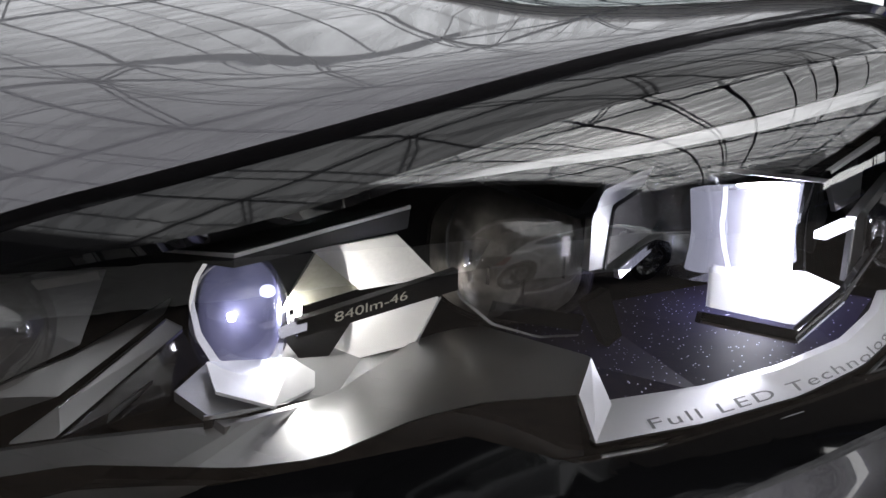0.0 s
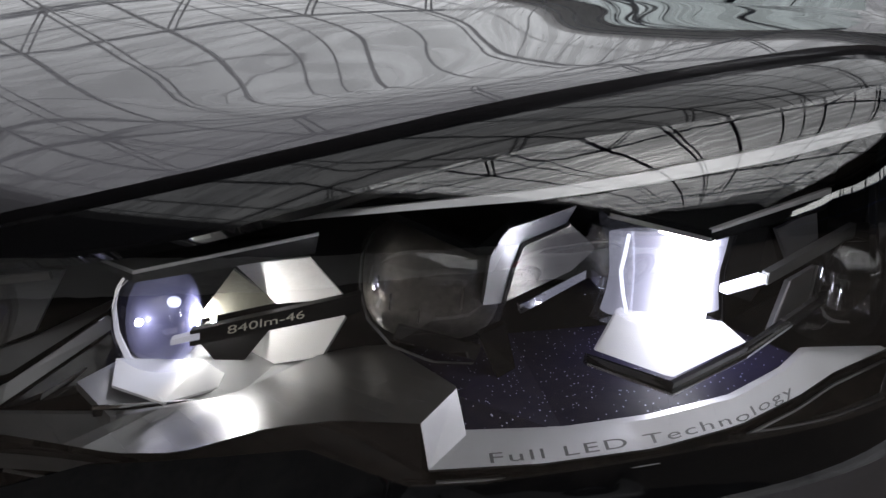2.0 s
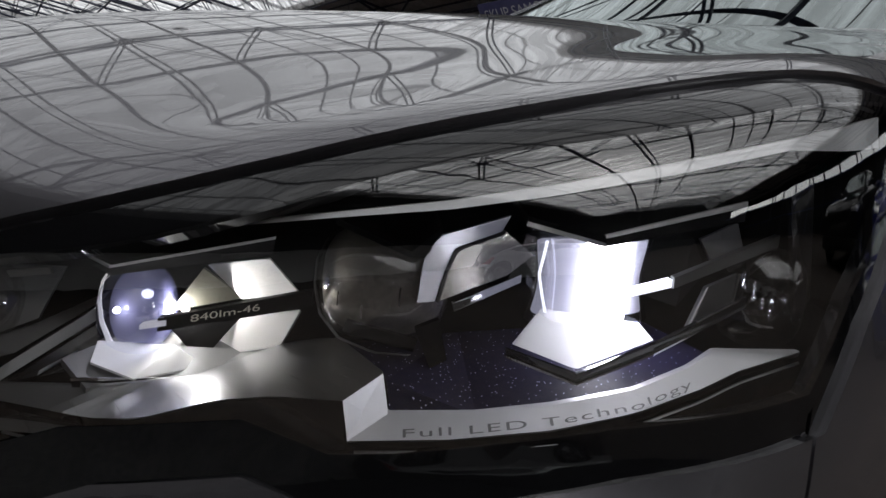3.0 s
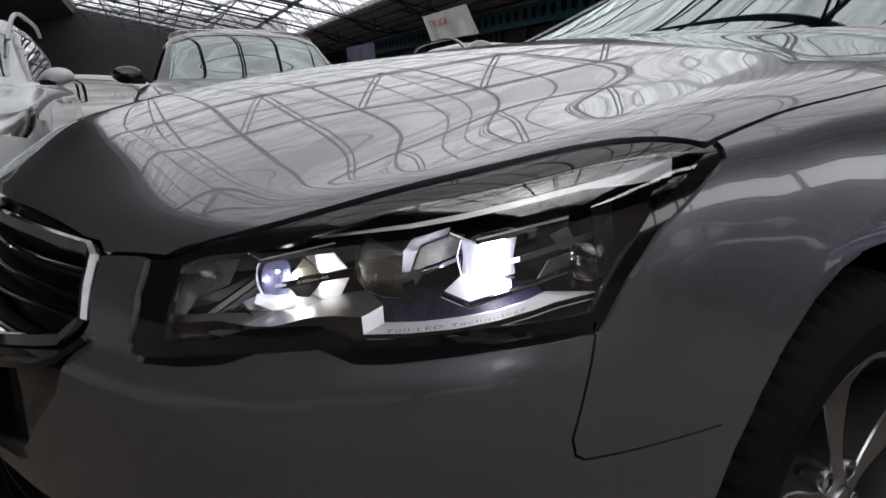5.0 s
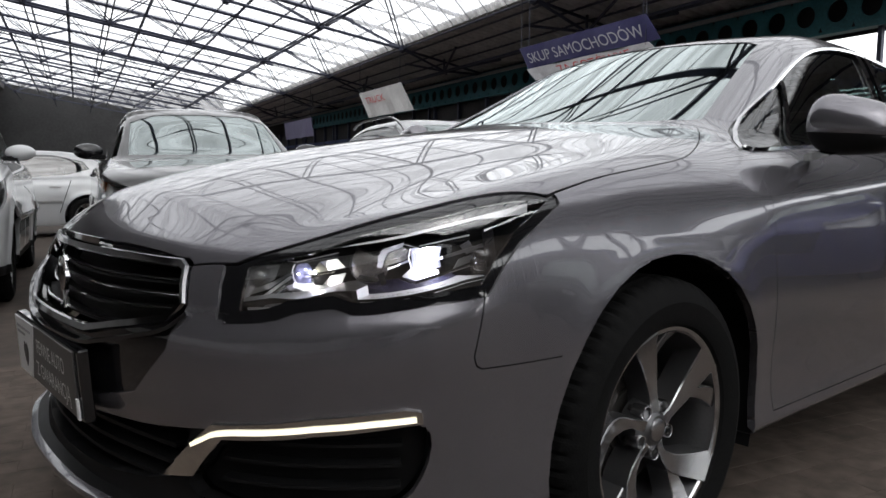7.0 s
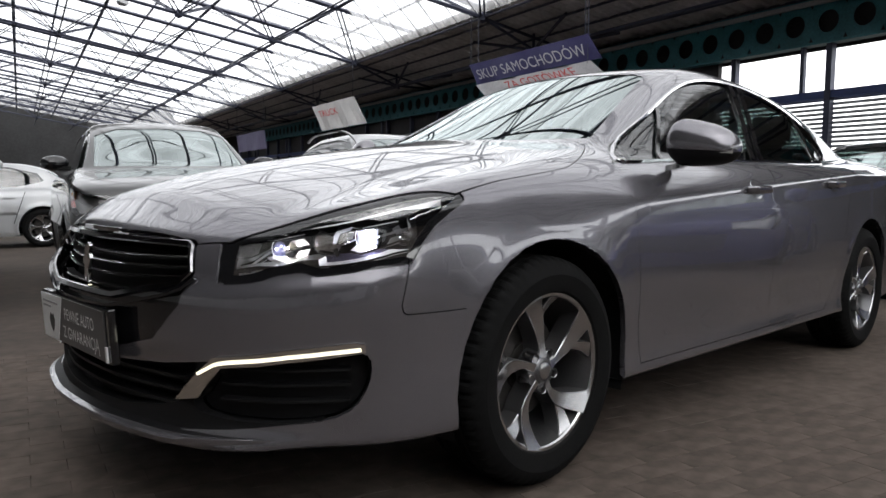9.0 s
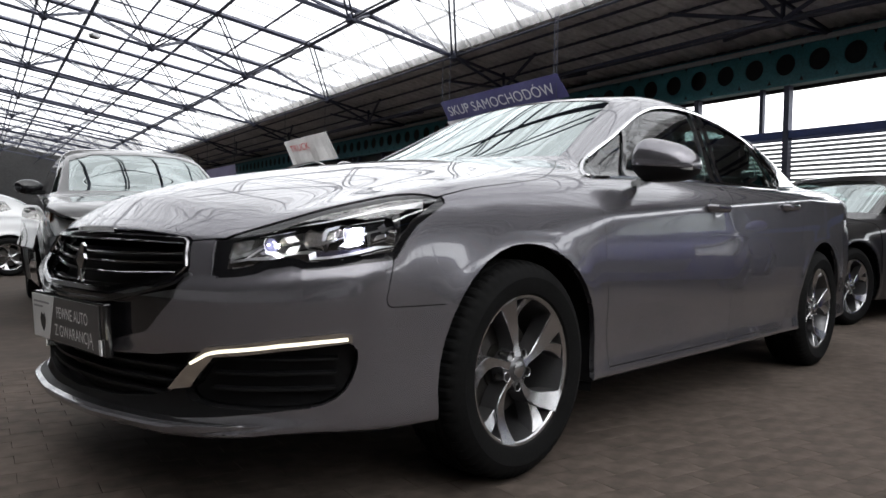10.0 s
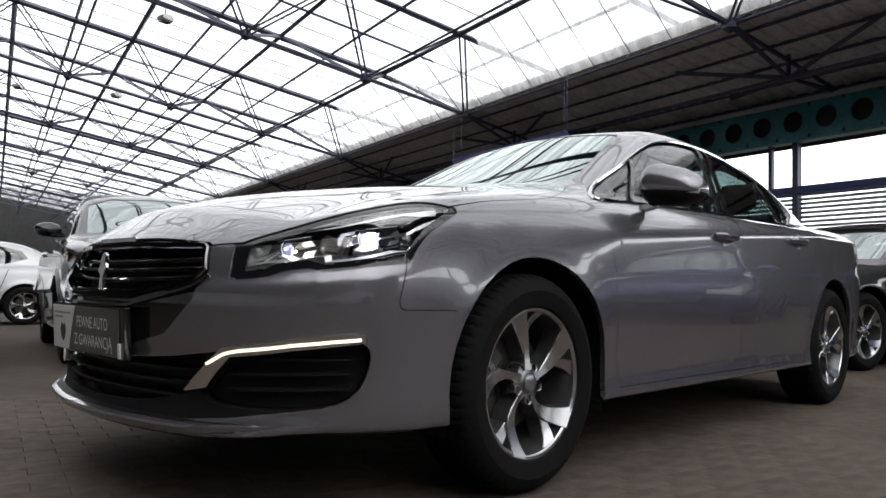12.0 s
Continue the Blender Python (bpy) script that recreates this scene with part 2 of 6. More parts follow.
D = 16.0
# far pitch in a much darker grey than the near sheet
FAR_SHEET = material("dark_far_sheet", (.07, .068, .068), .7, spread=.3, scale=.6)
z0, zl = vault(PR), vault(PL) + RISE
g0, g1 = .83 + .215 * D, .83 + .272 * D
sheet("roof_east", [(PR + .05, z0 + .30), (PR + .05, z0 + .15), (D + .9, 5.30)], 0, SHEET, "dark corrugated roof sheet beside the skylight", "roof", .12)
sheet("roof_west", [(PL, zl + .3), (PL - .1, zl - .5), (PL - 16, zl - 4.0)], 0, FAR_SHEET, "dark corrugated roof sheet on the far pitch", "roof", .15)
# out of view; painted pale to throw light on the front bumper
bm = bmesh.new()
add_box(bm, (PL - 16.3, E0, -.45), (PL - 16, E1, 6.4), HALL)
tagged(part("wall_west", bm, material("pale_wall", (.68, .67, .65), .8, spread=.3, scale=.3)), "pale unseen side wall, added to brighten reflections", "wall", kind="structure")
for nm, e in (("wall_north", E1), ("wall_south", E0 - .3)):
    bm = bmesh.new()
    add_box(bm, (PL - 16.3, e, -.45), (D + .9, e + .3, 10.6), HALL)
    tagged(part(nm, bm, WALL), "dark end wall of the hall", "wall", kind="structure")
# ribs of the sheet, purlins and struts under the dark roof
bm = bmesh.new()
e = 0.0
while e < E1:
    sweep(bm, [HALL @ Vector((PR + .1, e, z0 + .14)), HALL @ Vector((D + .8, e, 5.30))], [(-.05, -.03), (.05, -.03), (.09, .02), (-.09, .02)])
    e += .42
tagged(part("roof_ribs", bm, SHEET), "ribs of the corrugated roof sheet", "roof", kind="structure")
bm = bmesh.new()
for k in range(5):
    p = PR + .6 + k * .85
    z = z0 + .1 + (5.25 - z0 - .1) * (p - PR) / (D + .9 - PR)
    add_bar(bm, HALL @ Vector((p, E0, z)), HALL @ Vector((p, E1, z)), .04, 4)
tagged(part("purlins", bm, STEEL), "dark steel purlins under the roof sheet", "purlin", kind="structure")
for e in rows_e:
    truss = thing("truss", "dark steel truss under the roof edge", "truss", "trusses of the roof edge")
    for a, b in (((PR, e, z0), (PR + 1.9, e, z0 - .75)), ((PR + 1.9, e, z0 - .75), (D, e, g1)), ((PR, e, z0), (D, e, 5.2)), ((PR + 1.9, e, z0 - .75), (PR + 1.9, e, 5.7)),
                 ((PR + 1.9, e, z0 - .75), (PR + 1.2, e + 2.4, 5.75)), ((PR + 1.9, e, z0 - .75), (PR + 1.2, e - 2.4, 5.75)), ((PR + 1.9, e, z0 - .75), (PR + 3.2, e + 2.4, 5.45)), ((PR + 1.9, e, z0 - .75), (PR + 3.2, e - 2.4, 5.45))):
        bm = bmesh.new()
        add_bar(bm, HALL @ Vector(a), HALL @ Vector(b), .05, 5)
        part("strut", bm, STEEL, truss)
bm = bmesh.new()
add_bar(bm, HALL @ Vector((PR + 1.9, E0, z0 - .75)), HALL @ Vector((PR + 1.9, E1, z0 - .75)), .05, 5)
tagged(part("eaves_tie", bm, STEEL), "long dark steel tie under the roof edge", "beam", kind="structure")
bm = bmesh.new()
sweep(bm, [HALL @ Vector((D - .25, E0, 5.12)), HALL @ Vector((D - .25, E1, 5.12))], [(-.05, -.05), (.05, -.05), (.05, .05), (-.05, .05)])
tagged(part("gutter", bm, material("gutter_grey", (.35, .35, .36), .5, .4, spread=.2)), "pale grey rain gutter above the girder", "gutter", kind="structure")

# girder with round holes
bm = bmesh.new()
pitch, r = .82, .25
e, zc = 8.81 - pitch * 24, (g0 + g1) / 2
first = e
while e < 60:
    ring, out = [], []
    for k in range(20):
        a = 2 * math.pi * k / 20
        c, s = math.cos(a), math.sin(a)
        far = 1 / max(abs(c) / (pitch / 2), abs(s) / ((g1 - g0) / 2))
        ring.append(bm.verts.new(HALL @ Vector((D, e + r * c, zc + r * s))))
        out.append(bm.verts.new(HALL @ Vector((D, e + c * far, zc + s * far))))
    for k in range(20):
        bm.faces.new((ring[k], ring[(k + 1) % 20], out[(k + 1) % 20], out[k]))
    e += pitch
bmesh.ops.remove_doubles(bm, verts=bm.verts[:], dist=.002)
girder = tagged(part("girder", bm, TEAL), "teal steel girder with a row of round holes", "girder", kind="structure")
girder.modifiers.new("web", "SOLIDIFY").thickness = .03
for lo, hi in ((g0 - .06, g0), (g1, g1 + .06)):
    bm = bmesh.new()
    add_box(bm, (D - .15, first, lo), (D + .15, 60, hi), HALL)
    part("flange", bm, TEAL, girder)
# added dark sheet: stands for the shade of the overhang behind the holes
bm = bmesh.new()
add_box(bm, (D + .35, E0, g0 - .1), (D + .45, E1, 5.4), HALL)
tagged(part("fascia", bm, WALL), "dark board added for the shade behind the girder holes", "fascia", kind="structure")
# window band, rail, posts and blinds
bm = bmesh.new()
add_box(bm, (D - .06, E0, 3.0), (D + .06, E1, 3.17), HALL)
add_box(bm, (D - .06, E0, 1.30), (D + .06, E1, 1.42), HALL)
tagged(part("rail", bm, BLUE), "blue steel rail below the window band", "rail", kind="structure")
bm = bmesh.new()
k = -12
while k < 26:
    e = 10.34 + 2.55 * k
    bm = bmesh.new()
    add_box(bm, (D - .08, e - .07, -.45), (D + .08, e + .07, g0), HALL)
    tagged(part("post", bm, STEEL), "dark blue steel post between the windows", "post", "posts of the window wall")
    if k % 3 == 0:
        bm = bmesh.new()
        add_box(bm, (D - .05, e + .62, 3.17), (D + .05, e + .72, g0), HALL)
        tagged(part("mullion", bm, STEEL), "slim dark steel mullion above the rail", "mullion", "mullions of the window band")
    k += 1
# unseen stretch without louvres, closed off to darken the saloon's doors
bm = bmesh.new()
add_box(bm, (D + .16, E0, 1.30), (D + .24, 6.6, 3.02), HALL)
tagged(part("blocking_panel", bm, WALL), "dark unseen panel, added to keep louvre light off the doors", "wall", kind="structure")
louvre = thing("louvre", "grey horizontal louvre slats with daylight between", "louvre", kind="structure")
SLAT = material("grey_slats", (.32, .33, .35), .5, .2, spread=.2, scale=2)
for k in range(15):
    z = 1.46 + k * .106
    bm = bmesh.new()
    add_box(bm, (D + .10, 6.6, z), (D + .13, E1, z + .066), HALL)
    part("slat", bm, SLAT, louvre)
bm = bmesh.new()
add_box(bm, (D + .15, 13.55, -.45), (D + .3, E1, g0), HALL)
tagged(part("wall_east", bm, WALL), "dark wall panels beyond the window band", "wall", kind="structure")
bm = bmesh.new()
add_box(bm, (D - .02, E0, -.45), (D + .10, E1, 1.32), HALL)
tagged(part("wall_low", bm, WALL), "dark low wall below the louvres", "wall", kind="structure")


def banner(name, lo, hi, p, color, words, label, lean=.5):
    """A hanging banner along the roof edge: cloth, hangers and its words. lo, hi: its far and near (e, z) corners."""
    root = thing(name, label, "banner")
    bm = bmesh.new()
    n = 12
    rows = []
    for k in range(n + 1):
        e = lo[0] + (hi[0] - lo[0]) * k / n
        sway = .05 * math.sin(k * 1.3)
        rows.append([bm.verts.new(HALL @ Vector((p + sway * w + off, e - lean * (1 - v), lo[1] + (hi[1] - lo[1]) * v))) for off in (0, .02) for v, w in ((0, 1), (.5, .5), (1, 0))])
    for r, q in zip(rows, rows[1:]):
        for a, b in ((0, 1), (1, 2), (2, 5), (5, 4), (4, 3), (3, 0)):
            bm.faces.new((r[a], r[b], q[b], q[a]))
    bm.faces.new([rows[0][k] for k in (0, 1, 2, 5, 4, 3)])
    bm.faces.new([rows[-1][k] for k in (3, 4, 5, 2, 1, 0)])
    bmesh.ops.recalc_face_normals(bm, faces=bm.faces[:])
    part("cloth", bm, material("banner_cloth", color, .6, spread=.12, scale=2), root)
    for e in (lo[0] - .1, hi[0] + .1):
        bm = bmesh.new()
        add_bar(bm, HALL @ Vector((p + .01, e, hi[1] - .05)), HALL @ Vector((p + .01, e, 6.1)), .012, 5)
        part("hanger", bm, STEEL, root)
    for text, e0, e1, z, h, col in words:
        lettering("lettering", text, col, root, lambda x, y, e0=e0, e1=e1, z=z, h=h: HALL @ Vector((p - .07, e0 + (e1 - e0) * x - lean * (hi[1] - z - h * y) / (hi[1] - lo[1]), z + h * y)))
    return root


def floodlight(p, e, turn):
    """A floodlight hung from the roof frame."""
    root = thing("floodlight", "small pale grey floodlight hung from the roof frame", "floodlight", "floodlights under the roof")
    z = vault(p) + RISE - .12
    m = HALL @ Matrix.Translation((p, e, z)) @ pose(0, 0, 0, 0, 0, turn)
    bm = bmesh.new()
    prism(bm, [(-.17, -.05), (.17, -.09), (.20, .03), (.10, .11), (-.10, .11), (-.19, .05)], .34, m @ pose(0, -.17, 0, 90, 0, 0) @ Matrix.Translation((0, 0, -.34)))
    bmesh.ops.bevel(bm, geom=bm.edges[:], offset=.015, segments=1, affect="EDGES")
    body_ = part("housing", bm, material("lamp_grey", (.40, .40, .41), .4, .4, spread=.1), root)
    bm = bmesh.new()
    add_box(bm, (-.15, -.14, -.105), (.15, .14, -.085), m)
    part("glass", bm, GLOSS_BLACK, body_)
    bm = bmesh.new()
    add_bar(bm, m @ Vector((0, 0, .09)), m @ Vector((0, 0, .30)), .02, 6)
    add_bar(bm, m @ Vector((-.2, 0, .02)), m @ Vector((0, 0, .12)), .014, 6)
    add_bar(bm, m @ Vector((.2, 0, .02)), m @ Vector((0, 0, .12)), .014, 6)
    part("bracket", bm, STEEL, root)


for p, e, turn in ((3.99, 22.9, 20), (.46, 37.4, 65), (4.05, 33.8, 20)):
    floodlight(p, e, turn)


# ---------------------------------------------------------------- the car: form
def curve(xs, ys):
    """A smooth curve through knots (monotone cubic), straight beyond its ends."""
    xs, ys = np.array(xs, float), np.array(ys, float)
    h, d = np.diff(xs), np.diff(ys) / np.diff(xs)
    m = np.zeros(len(xs))
    m[0], m[-1] = d[0], d[-1]
    for k in range(1, len(xs) - 1):
        if d[k - 1] * d[k] > 0:
            w1, w2 = 2 * h[k] + h[k - 1], h[k] + 2 * h[k - 1]
            m[k] = (w1 + w2) / (w1 / d[k - 1] + w2 / d[k])

    def at(x):
        x = np.asarray(x, float)
        k = np.clip(np.searchsorted(xs, x) - 1, 0, len(h) - 1)
        t = (x - xs[k]) / h[k]
        c = np.clip(t, 0, 1)
        y = ((1 + 2 * c) * (1 - c) ** 2 * ys[k] + c * (1 - c) ** 2 * h[k] * m[k]
             + c * c * (3 - 2 * c) * ys[k + 1] + c * c * (c - 1) * h[k] * m[k + 1])
        return y + np.where(t < 0, t * h[k] * m[k], 0) + np.where(t > 1, (t - 1) * h[k] * m[k + 1], 0)
    return at

def soft(xs, ys, width):
    """The same curve with its bends eased over a width."""
    f, lo, hi, h = curve(xs, ys), xs[0] - 4 * width, xs[-1] + 4 * width, .0005
    t = np.arange(lo - 3 * width, hi + 3 * width, h)
    k = np.arange(-3 * width, 3 * width + h, h)
    k = np.exp(-.5 * (k / width) ** 2)
    y = np.convolve(f(t), k / k.sum(), "same")
    keep = slice(len(k), len(t) - len(k))
    t, y = t[keep], y[keep]
    return lambda x: np.interp(x, t, y) + np.where(x < t[0], (x - t[0]) * (y[1] - y[0]) / h, 0) + np.where(x > t[-1], (x - t[-1]) * (y[-1] - y[-2]) / h, 0)


def smax(a, b, r):
    h = np.maximum(1.5 * r - np.abs(a - b), 0) / (1.5 * r)
    return np.maximum(a, b) + h * h * h * r / 4

def smin(a, b, r):
    return -smax(-a, -b, r)

def step(x, a, b):
    t = np.clip((x - a) / (b - a), 0, 1)
    return t * t * (3 - 2 * t)

# nose seen from above: front x by half-width, flank half-width by x; they share the tangent at the corner
NOSE = soft([-.15, 0, .15, .30, .46, .59, .70, .755], [-.980, -.985, -.980, -.955, -.915, -.860, -.785, -.728], .03)
FLANK = soft([-.728, -.64, -.56, -.45, -.30, 0, .5, 1.4, 2.4, 2.9, 3.3, 3.6, 3.8],
              [.755, .825, .868, .893, .902, .908, .910, .914, .912, .905, .88, .83, .77], .04)
NOSE_IN = curve([.15, .20, .232, .255, .30, .38, .48, .56, .64, .70, .75, .80], [.05, .006, -.005, .003, .013, .012, .0, .0, .012, .035, .065, .12])
FLANK_IN = curve([.12, .20, .245, .285, .33, .42, .50, .60, .72, .865], [.08, .026, .012, .017, .021, .016, .006, 0, .003, .012])
CORNER_IN = curve([.12, .20, .245, .30, .36, .42, .50, .60, .72, .865], [.08, .024, .010, .006, .006, .006, .004, 0, .003, .012])
SHOULDER = curve([-1, 0, .35, .7, 1, 1.4], [-.05, .012, .040, .080, .135, .26])
HOOD_KNOTS = ([-.05, 0, .03, .075, .185, .33, .5, .75, 1.0, 1.32, 1.6, 3.5, 4.3], [.60, .69, .733, .757, .80, .845, .882, .932, .980, 1.028, 1.05, 1.09, 1.075])
HOOD_TIGHT, HOOD_EASY = soft(*HOOD_KNOTS, .022), soft(*HOOD_KNOTS, .085)
ROOF = soft([.10, .30, .45, .70, 1.0, 1.2, 1.45, 1.7, 2.0, 2.3, 2.6, 2.9, 3.2, 3.5], [.95, 1.015, 1.075, 1.185, 1.325, 1.40, 1.445, 1.456, 1.447, 1.415, 1.35, 1.255, 1.145, 1.05], .10)
BELT = curve([.5, 1.4, 2.6, 3.2], [.965, .985, 1.01, 1.03])

def HOOD(s):
    """Height of the bonnet by the way back from the nose: tight at the nose, easy behind it."""
    k = step(s, .08, .30)
    return HOOD_TIGHT(s) * (1 - k) + HOOD_EASY(s) * k


def plan(x, y):
    gf = NOSE(y) - x
    gs = (y - FLANK(x))
    g = np.maximum(gf * np.clip(1 / np.sqrt(1 + ((NOSE(y + .01) - NOSE(y - .01)) / .02) ** 2), .2, 1),
                   gs / np.sqrt(1 + ((FLANK(x + .01) - FLANK(x - .01)) / .02) ** 2))
    return g

def bottom(x):
    return .217 + .028 * step(x, -.95, -.7)


def body(x, y, z):
    y = np.abs(y)
    w = step(x, -.55, -.85)
    g = plan(x, y) + w * NOSE_IN(z) + (1 - w) * (FLANK_IN(z) + step(x, .2, -.2) * (CORNER_IN(z) - FLANK_IN(z)))
    for ax in (0, 2.817):
        r = np.hypot(x - ax, z - .335)
        g = g - .004 * np.exp(-((r - .385) / .05) ** 2) * step(y, .6, .8)
    sill = .645 + .165 * (np.clip(x, -.86, -.5) + .85)
    g = g - .012 * step(z, sill, sill - .045) * step(z, .30, .62) * step(x, -.46, -.70)
    rise = .825 + .06 * (np.clip(x, .3, 2.6) - .4)
    sh = (y - FLANK(x) + SHOULDER((z - rise) / (BELT(x) - rise))) * .75
    g = smax(g, np.where(x > -.75, sh, g - 1), .012 + .10 * step(x, .50, -.10) * (1 - .6 * step(x, -.25, -.60)))
    sweep_back = NOSE(np.minimum(y, .9))
    s = x - sweep_back - (smin(sweep_back, -.858, .04) - sweep_back) * step(x, .55, -.50)
    bulge = .045 * np.exp(-(y / .45) ** 2) * step(s, -.02, .20) * (1 - .7 * step(s, .4, 1.5))
    top = (z - HOOD(s) - bulge + .02 * (y / .8) ** 2 * step(x, -.5, .5)) * .95
    low = smax(g, top, .05)
    rear = x - 3.85 + .12 * (y / .8) ** 2 + .10 * np.abs(z - .7) ** 1.5
    low = smax(low, rear, .08)
    low = smax(low, bottom(x) - z, .022)
    # cabin
    xe = x - (.30 * step(x, 1.75, .95) - .12 * step(x, 1.75, 2.6)) * y * y
    roof = (z - ROOF(xe) + .11 * y * y) * .8
    wg = .758 - .42 * (z - .96) - .25 * np.maximum(z - .96, 0) ** 2 - .10 * step(x, 2.3, 3.6)
    side = (y - wg) * .9
    cab = smax(roof, side, .07)
    cab = np.maximum(cab, .8 - z)
    return smin(low, cab, .045)



def gradient(fn, p, h=.002):
    g = np.zeros_like(p)
    for k in range(3):
        d = np.zeros(3)
        d[k] = h
        a, b = p + d, p - d
        g[:, k] = (fn(a[:, 0], a[:, 1], a[:, 2]) - fn(b[:, 0], b[:, 1], b[:, 2])) / (2 * h)
    return g


def onto(fn, p, rounds=6, fixed=None):
    """Moves points onto the surface fn = 0."""
    for _ in range(rounds):
        g = gradient(fn, p)
        if fixed is not None:
            g[fixed, 1] = 0
        v = fn(p[:, 0], p[:, 1], p[:, 2])
        p = p - np.clip(v / np.maximum((g * g).sum(1), .05), -.02, .02)[:, None] * g
    return p


def skin(fn, xs, ys, zs):
    """The surface fn = 0 as a net of quads; the first layer in y is drawn to y = 0."""
    v = fn(xs[:, None, None], ys[None, :, None], zs[None, None, :]) < 0
    n = [len(a) - 1 for a in (xs, ys, zs)]
    corners = sum(v[i:n[0] + i, j:n[1] + j, k:n[2] + k].astype(int) for i in (0, 1) for j in (0, 1) for k in (0, 1))
    cell = (corners > 0) & (corners < 8)
    index = np.full(cell.shape, -1)
    index[cell] = np.arange(cell.sum())
    i, j, k = np.nonzero(cell)
    p = np.stack([(xs[i] + xs[i + 1]) / 2, (ys[j] + ys[j + 1]) / 2, (zs[k] + zs[k + 1]) / 2], 1)
    mid = j == 0
    p[mid, 1] = 0
    p = onto(fn, p, fixed=mid)
    quads = []
    a = np.nonzero(v[:-1, 1:-1, 1:-1] != v[1:, 1:-1, 1:-1])
    i, j, k = a[0], a[1] + 1, a[2] + 1
    q = np.stack([index[i, j - 1, k - 1], index[i, j, k - 1], index[i, j, k], index[i, j - 1, k]], 1)
    quads.append(np.where(v[i, j, k][:, None], q, q[:, ::-1]))
    a = np.nonzero(v[1:-1, :-1, 1:-1] != v[1:-1, 1:, 1:-1])
    i, j, k = a[0] + 1, a[1], a[2] + 1
    q = np.stack([index[i - 1, j, k - 1], index[i - 1, j, k], index[i, j, k], index[i, j, k - 1]], 1)
    quads.append(np.where(v[i, j, k][:, None], q, q[:, ::-1]))
    a = np.nonzero(v[1:-1, 1:-1, :-1] != v[1:-1, 1:-1, 1:])
    i, j, k = a[0] + 1, a[1] + 1, a[2]
    q = np.stack([index[i - 1, j - 1, k], index[i, j - 1, k], index[i, j, k], index[i - 1, j, k]], 1)
    quads.append(np.where(v[i, j, k][:, None], q, q[:, ::-1]))
    return p, np.concatenate(quads)


PLANES = {"side": (0, 2), "top": (0, 1), "front": (1, 2)}


def centres(bm):
    return np.array([f.calc_center_median()[:] for f in bm.faces])


def cut(bm, line, view, lo=(-9, -9, -9), hi=(9, 9, 9), gap=0.0, closed=False):
    """Cuts the skin along a line drawn in one view, within a box."""
    a, b = PLANES[view]
    pts = list(line) + ([line[0]] if closed else [])
    bm.faces.ensure_lookup_table()
    c = centres(bm)
    close = np.all((c > lo) & (c < hi), 1)
    close[close] = beside(c[close], line, view, .07, closed)
    pool = {bm.faces[k] for k in np.nonzero(close)[0]}
    for p, q in zip(pts, pts[1:]):
        d = np.subtract(q, p)
        long = np.hypot(*d)
        nrm = np.array([-d[1], d[0]]) / long
        for off in ((-gap / 2, gap / 2) if gap else (0,)):
            pool = {f for f in pool if f.is_valid}
            some = list(pool)
            if not some:
                continue
            c = np.array([f.calc_center_median()[:] for f in some])
            rel = np.stack([c[:, a] - p[0], c[:, b] - p[1]], 1)
            near = (rel @ d / long > -.012) & (rel @ d / long < long + .012) & (np.abs(rel @ nrm) < .03)
            faces = [some[k] for k in np.nonzero(near)[0]]
            if not faces:
                continue
            edges = {e for f in faces for e in f.edges}
            verts = {v for f in faces for v in f.verts}
            co, no = [0, 0, 0], [0, 0, 0]
            co[a], co[b] = p[0] + nrm[0] * off, p[1] + nrm[1] * off
            no[a], no[b] = nrm
            made = bmesh.ops.bisect_plane(bm, geom=list(verts) + list(edges) + faces, dist=1e-5, plane_co=co, plane_no=no)
            pool |= {g for g in made["geom"] if isinstance(g, bmesh.types.BMFace)}


def inside(c, poly, view):
    a, b = PLANES[view]
    x, y = c[:, a], c[:, b]
    r = np.zeros(len(c), bool)
    for (x0, y0), (x1, y1) in zip(poly, list(poly[1:]) + [poly[0]]):
        hit = (y0 > y) != (y1 > y)
        with np.errstate(divide="ignore", invalid="ignore"):
            r ^= hit & (x < (x1 - x0) * (y - y0) / (y1 - y0) + x0)
    return r


def beside(c, line, view, far, closed=False):
    a, b = PLANES[view]
    q = np.stack([c[:, a], c[:, b]], 1)
    r = np.zeros(len(c), bool)
    pts = list(line) + ([line[0]] if closed else [])
    for p, s in zip(pts, pts[1:]):
        p, d = np.array(p), np.subtract(s, p)
        t = np.clip((q - p) @ d / (d @ d), 0, 1)
        r |= np.hypot(*(q - p - t[:, None] * d).T) < far
    return r


LAMP = [(-.82, .728), (-.839, .687), (-.853, .640), (-.829, .644), (-.806, .651), (-.782, .664), (-.736, .674), (-.714, .664), (-.691, .666), (-.622, .680),
        (-.530, .692), (-.497, .737), (-.454, .778), (-.339, .839), (-.348, .850), (-.40, .852), (-.444, .850), (-.51, .842), (-.56, .831), (-.605, .819), (-.648, .806), (-.68, .793), (-.712, .778), (-.763, .753), (-.799, .742)]
HOOD_EDGE = [(-.356, .847), (-.319, .842), (-.179, .828), (-.02, .819), (.128, .810), (.21, .792), (.344, .735), (.50, .640), (.52, .60), (.40, .42), (.33, .22), (.31, -.02)]
HOOD_FRONT = [(-.928, -.02), (-.912, .175), (-.862, .464), (-.82, .552), (-.784, .592), (-.763, .617), (-.712, .671), (-.68, .700), (-.648, .728), (-.605, .761), (-.56, .786), (-.51, .805), (-.444, .827), (-.40, .838), (-.356, .847)]
BUMPER_SEAM = [(-.530, .692), (-.554, .585), (-.549, .568), (-.539, .562), (-.36, .561)]
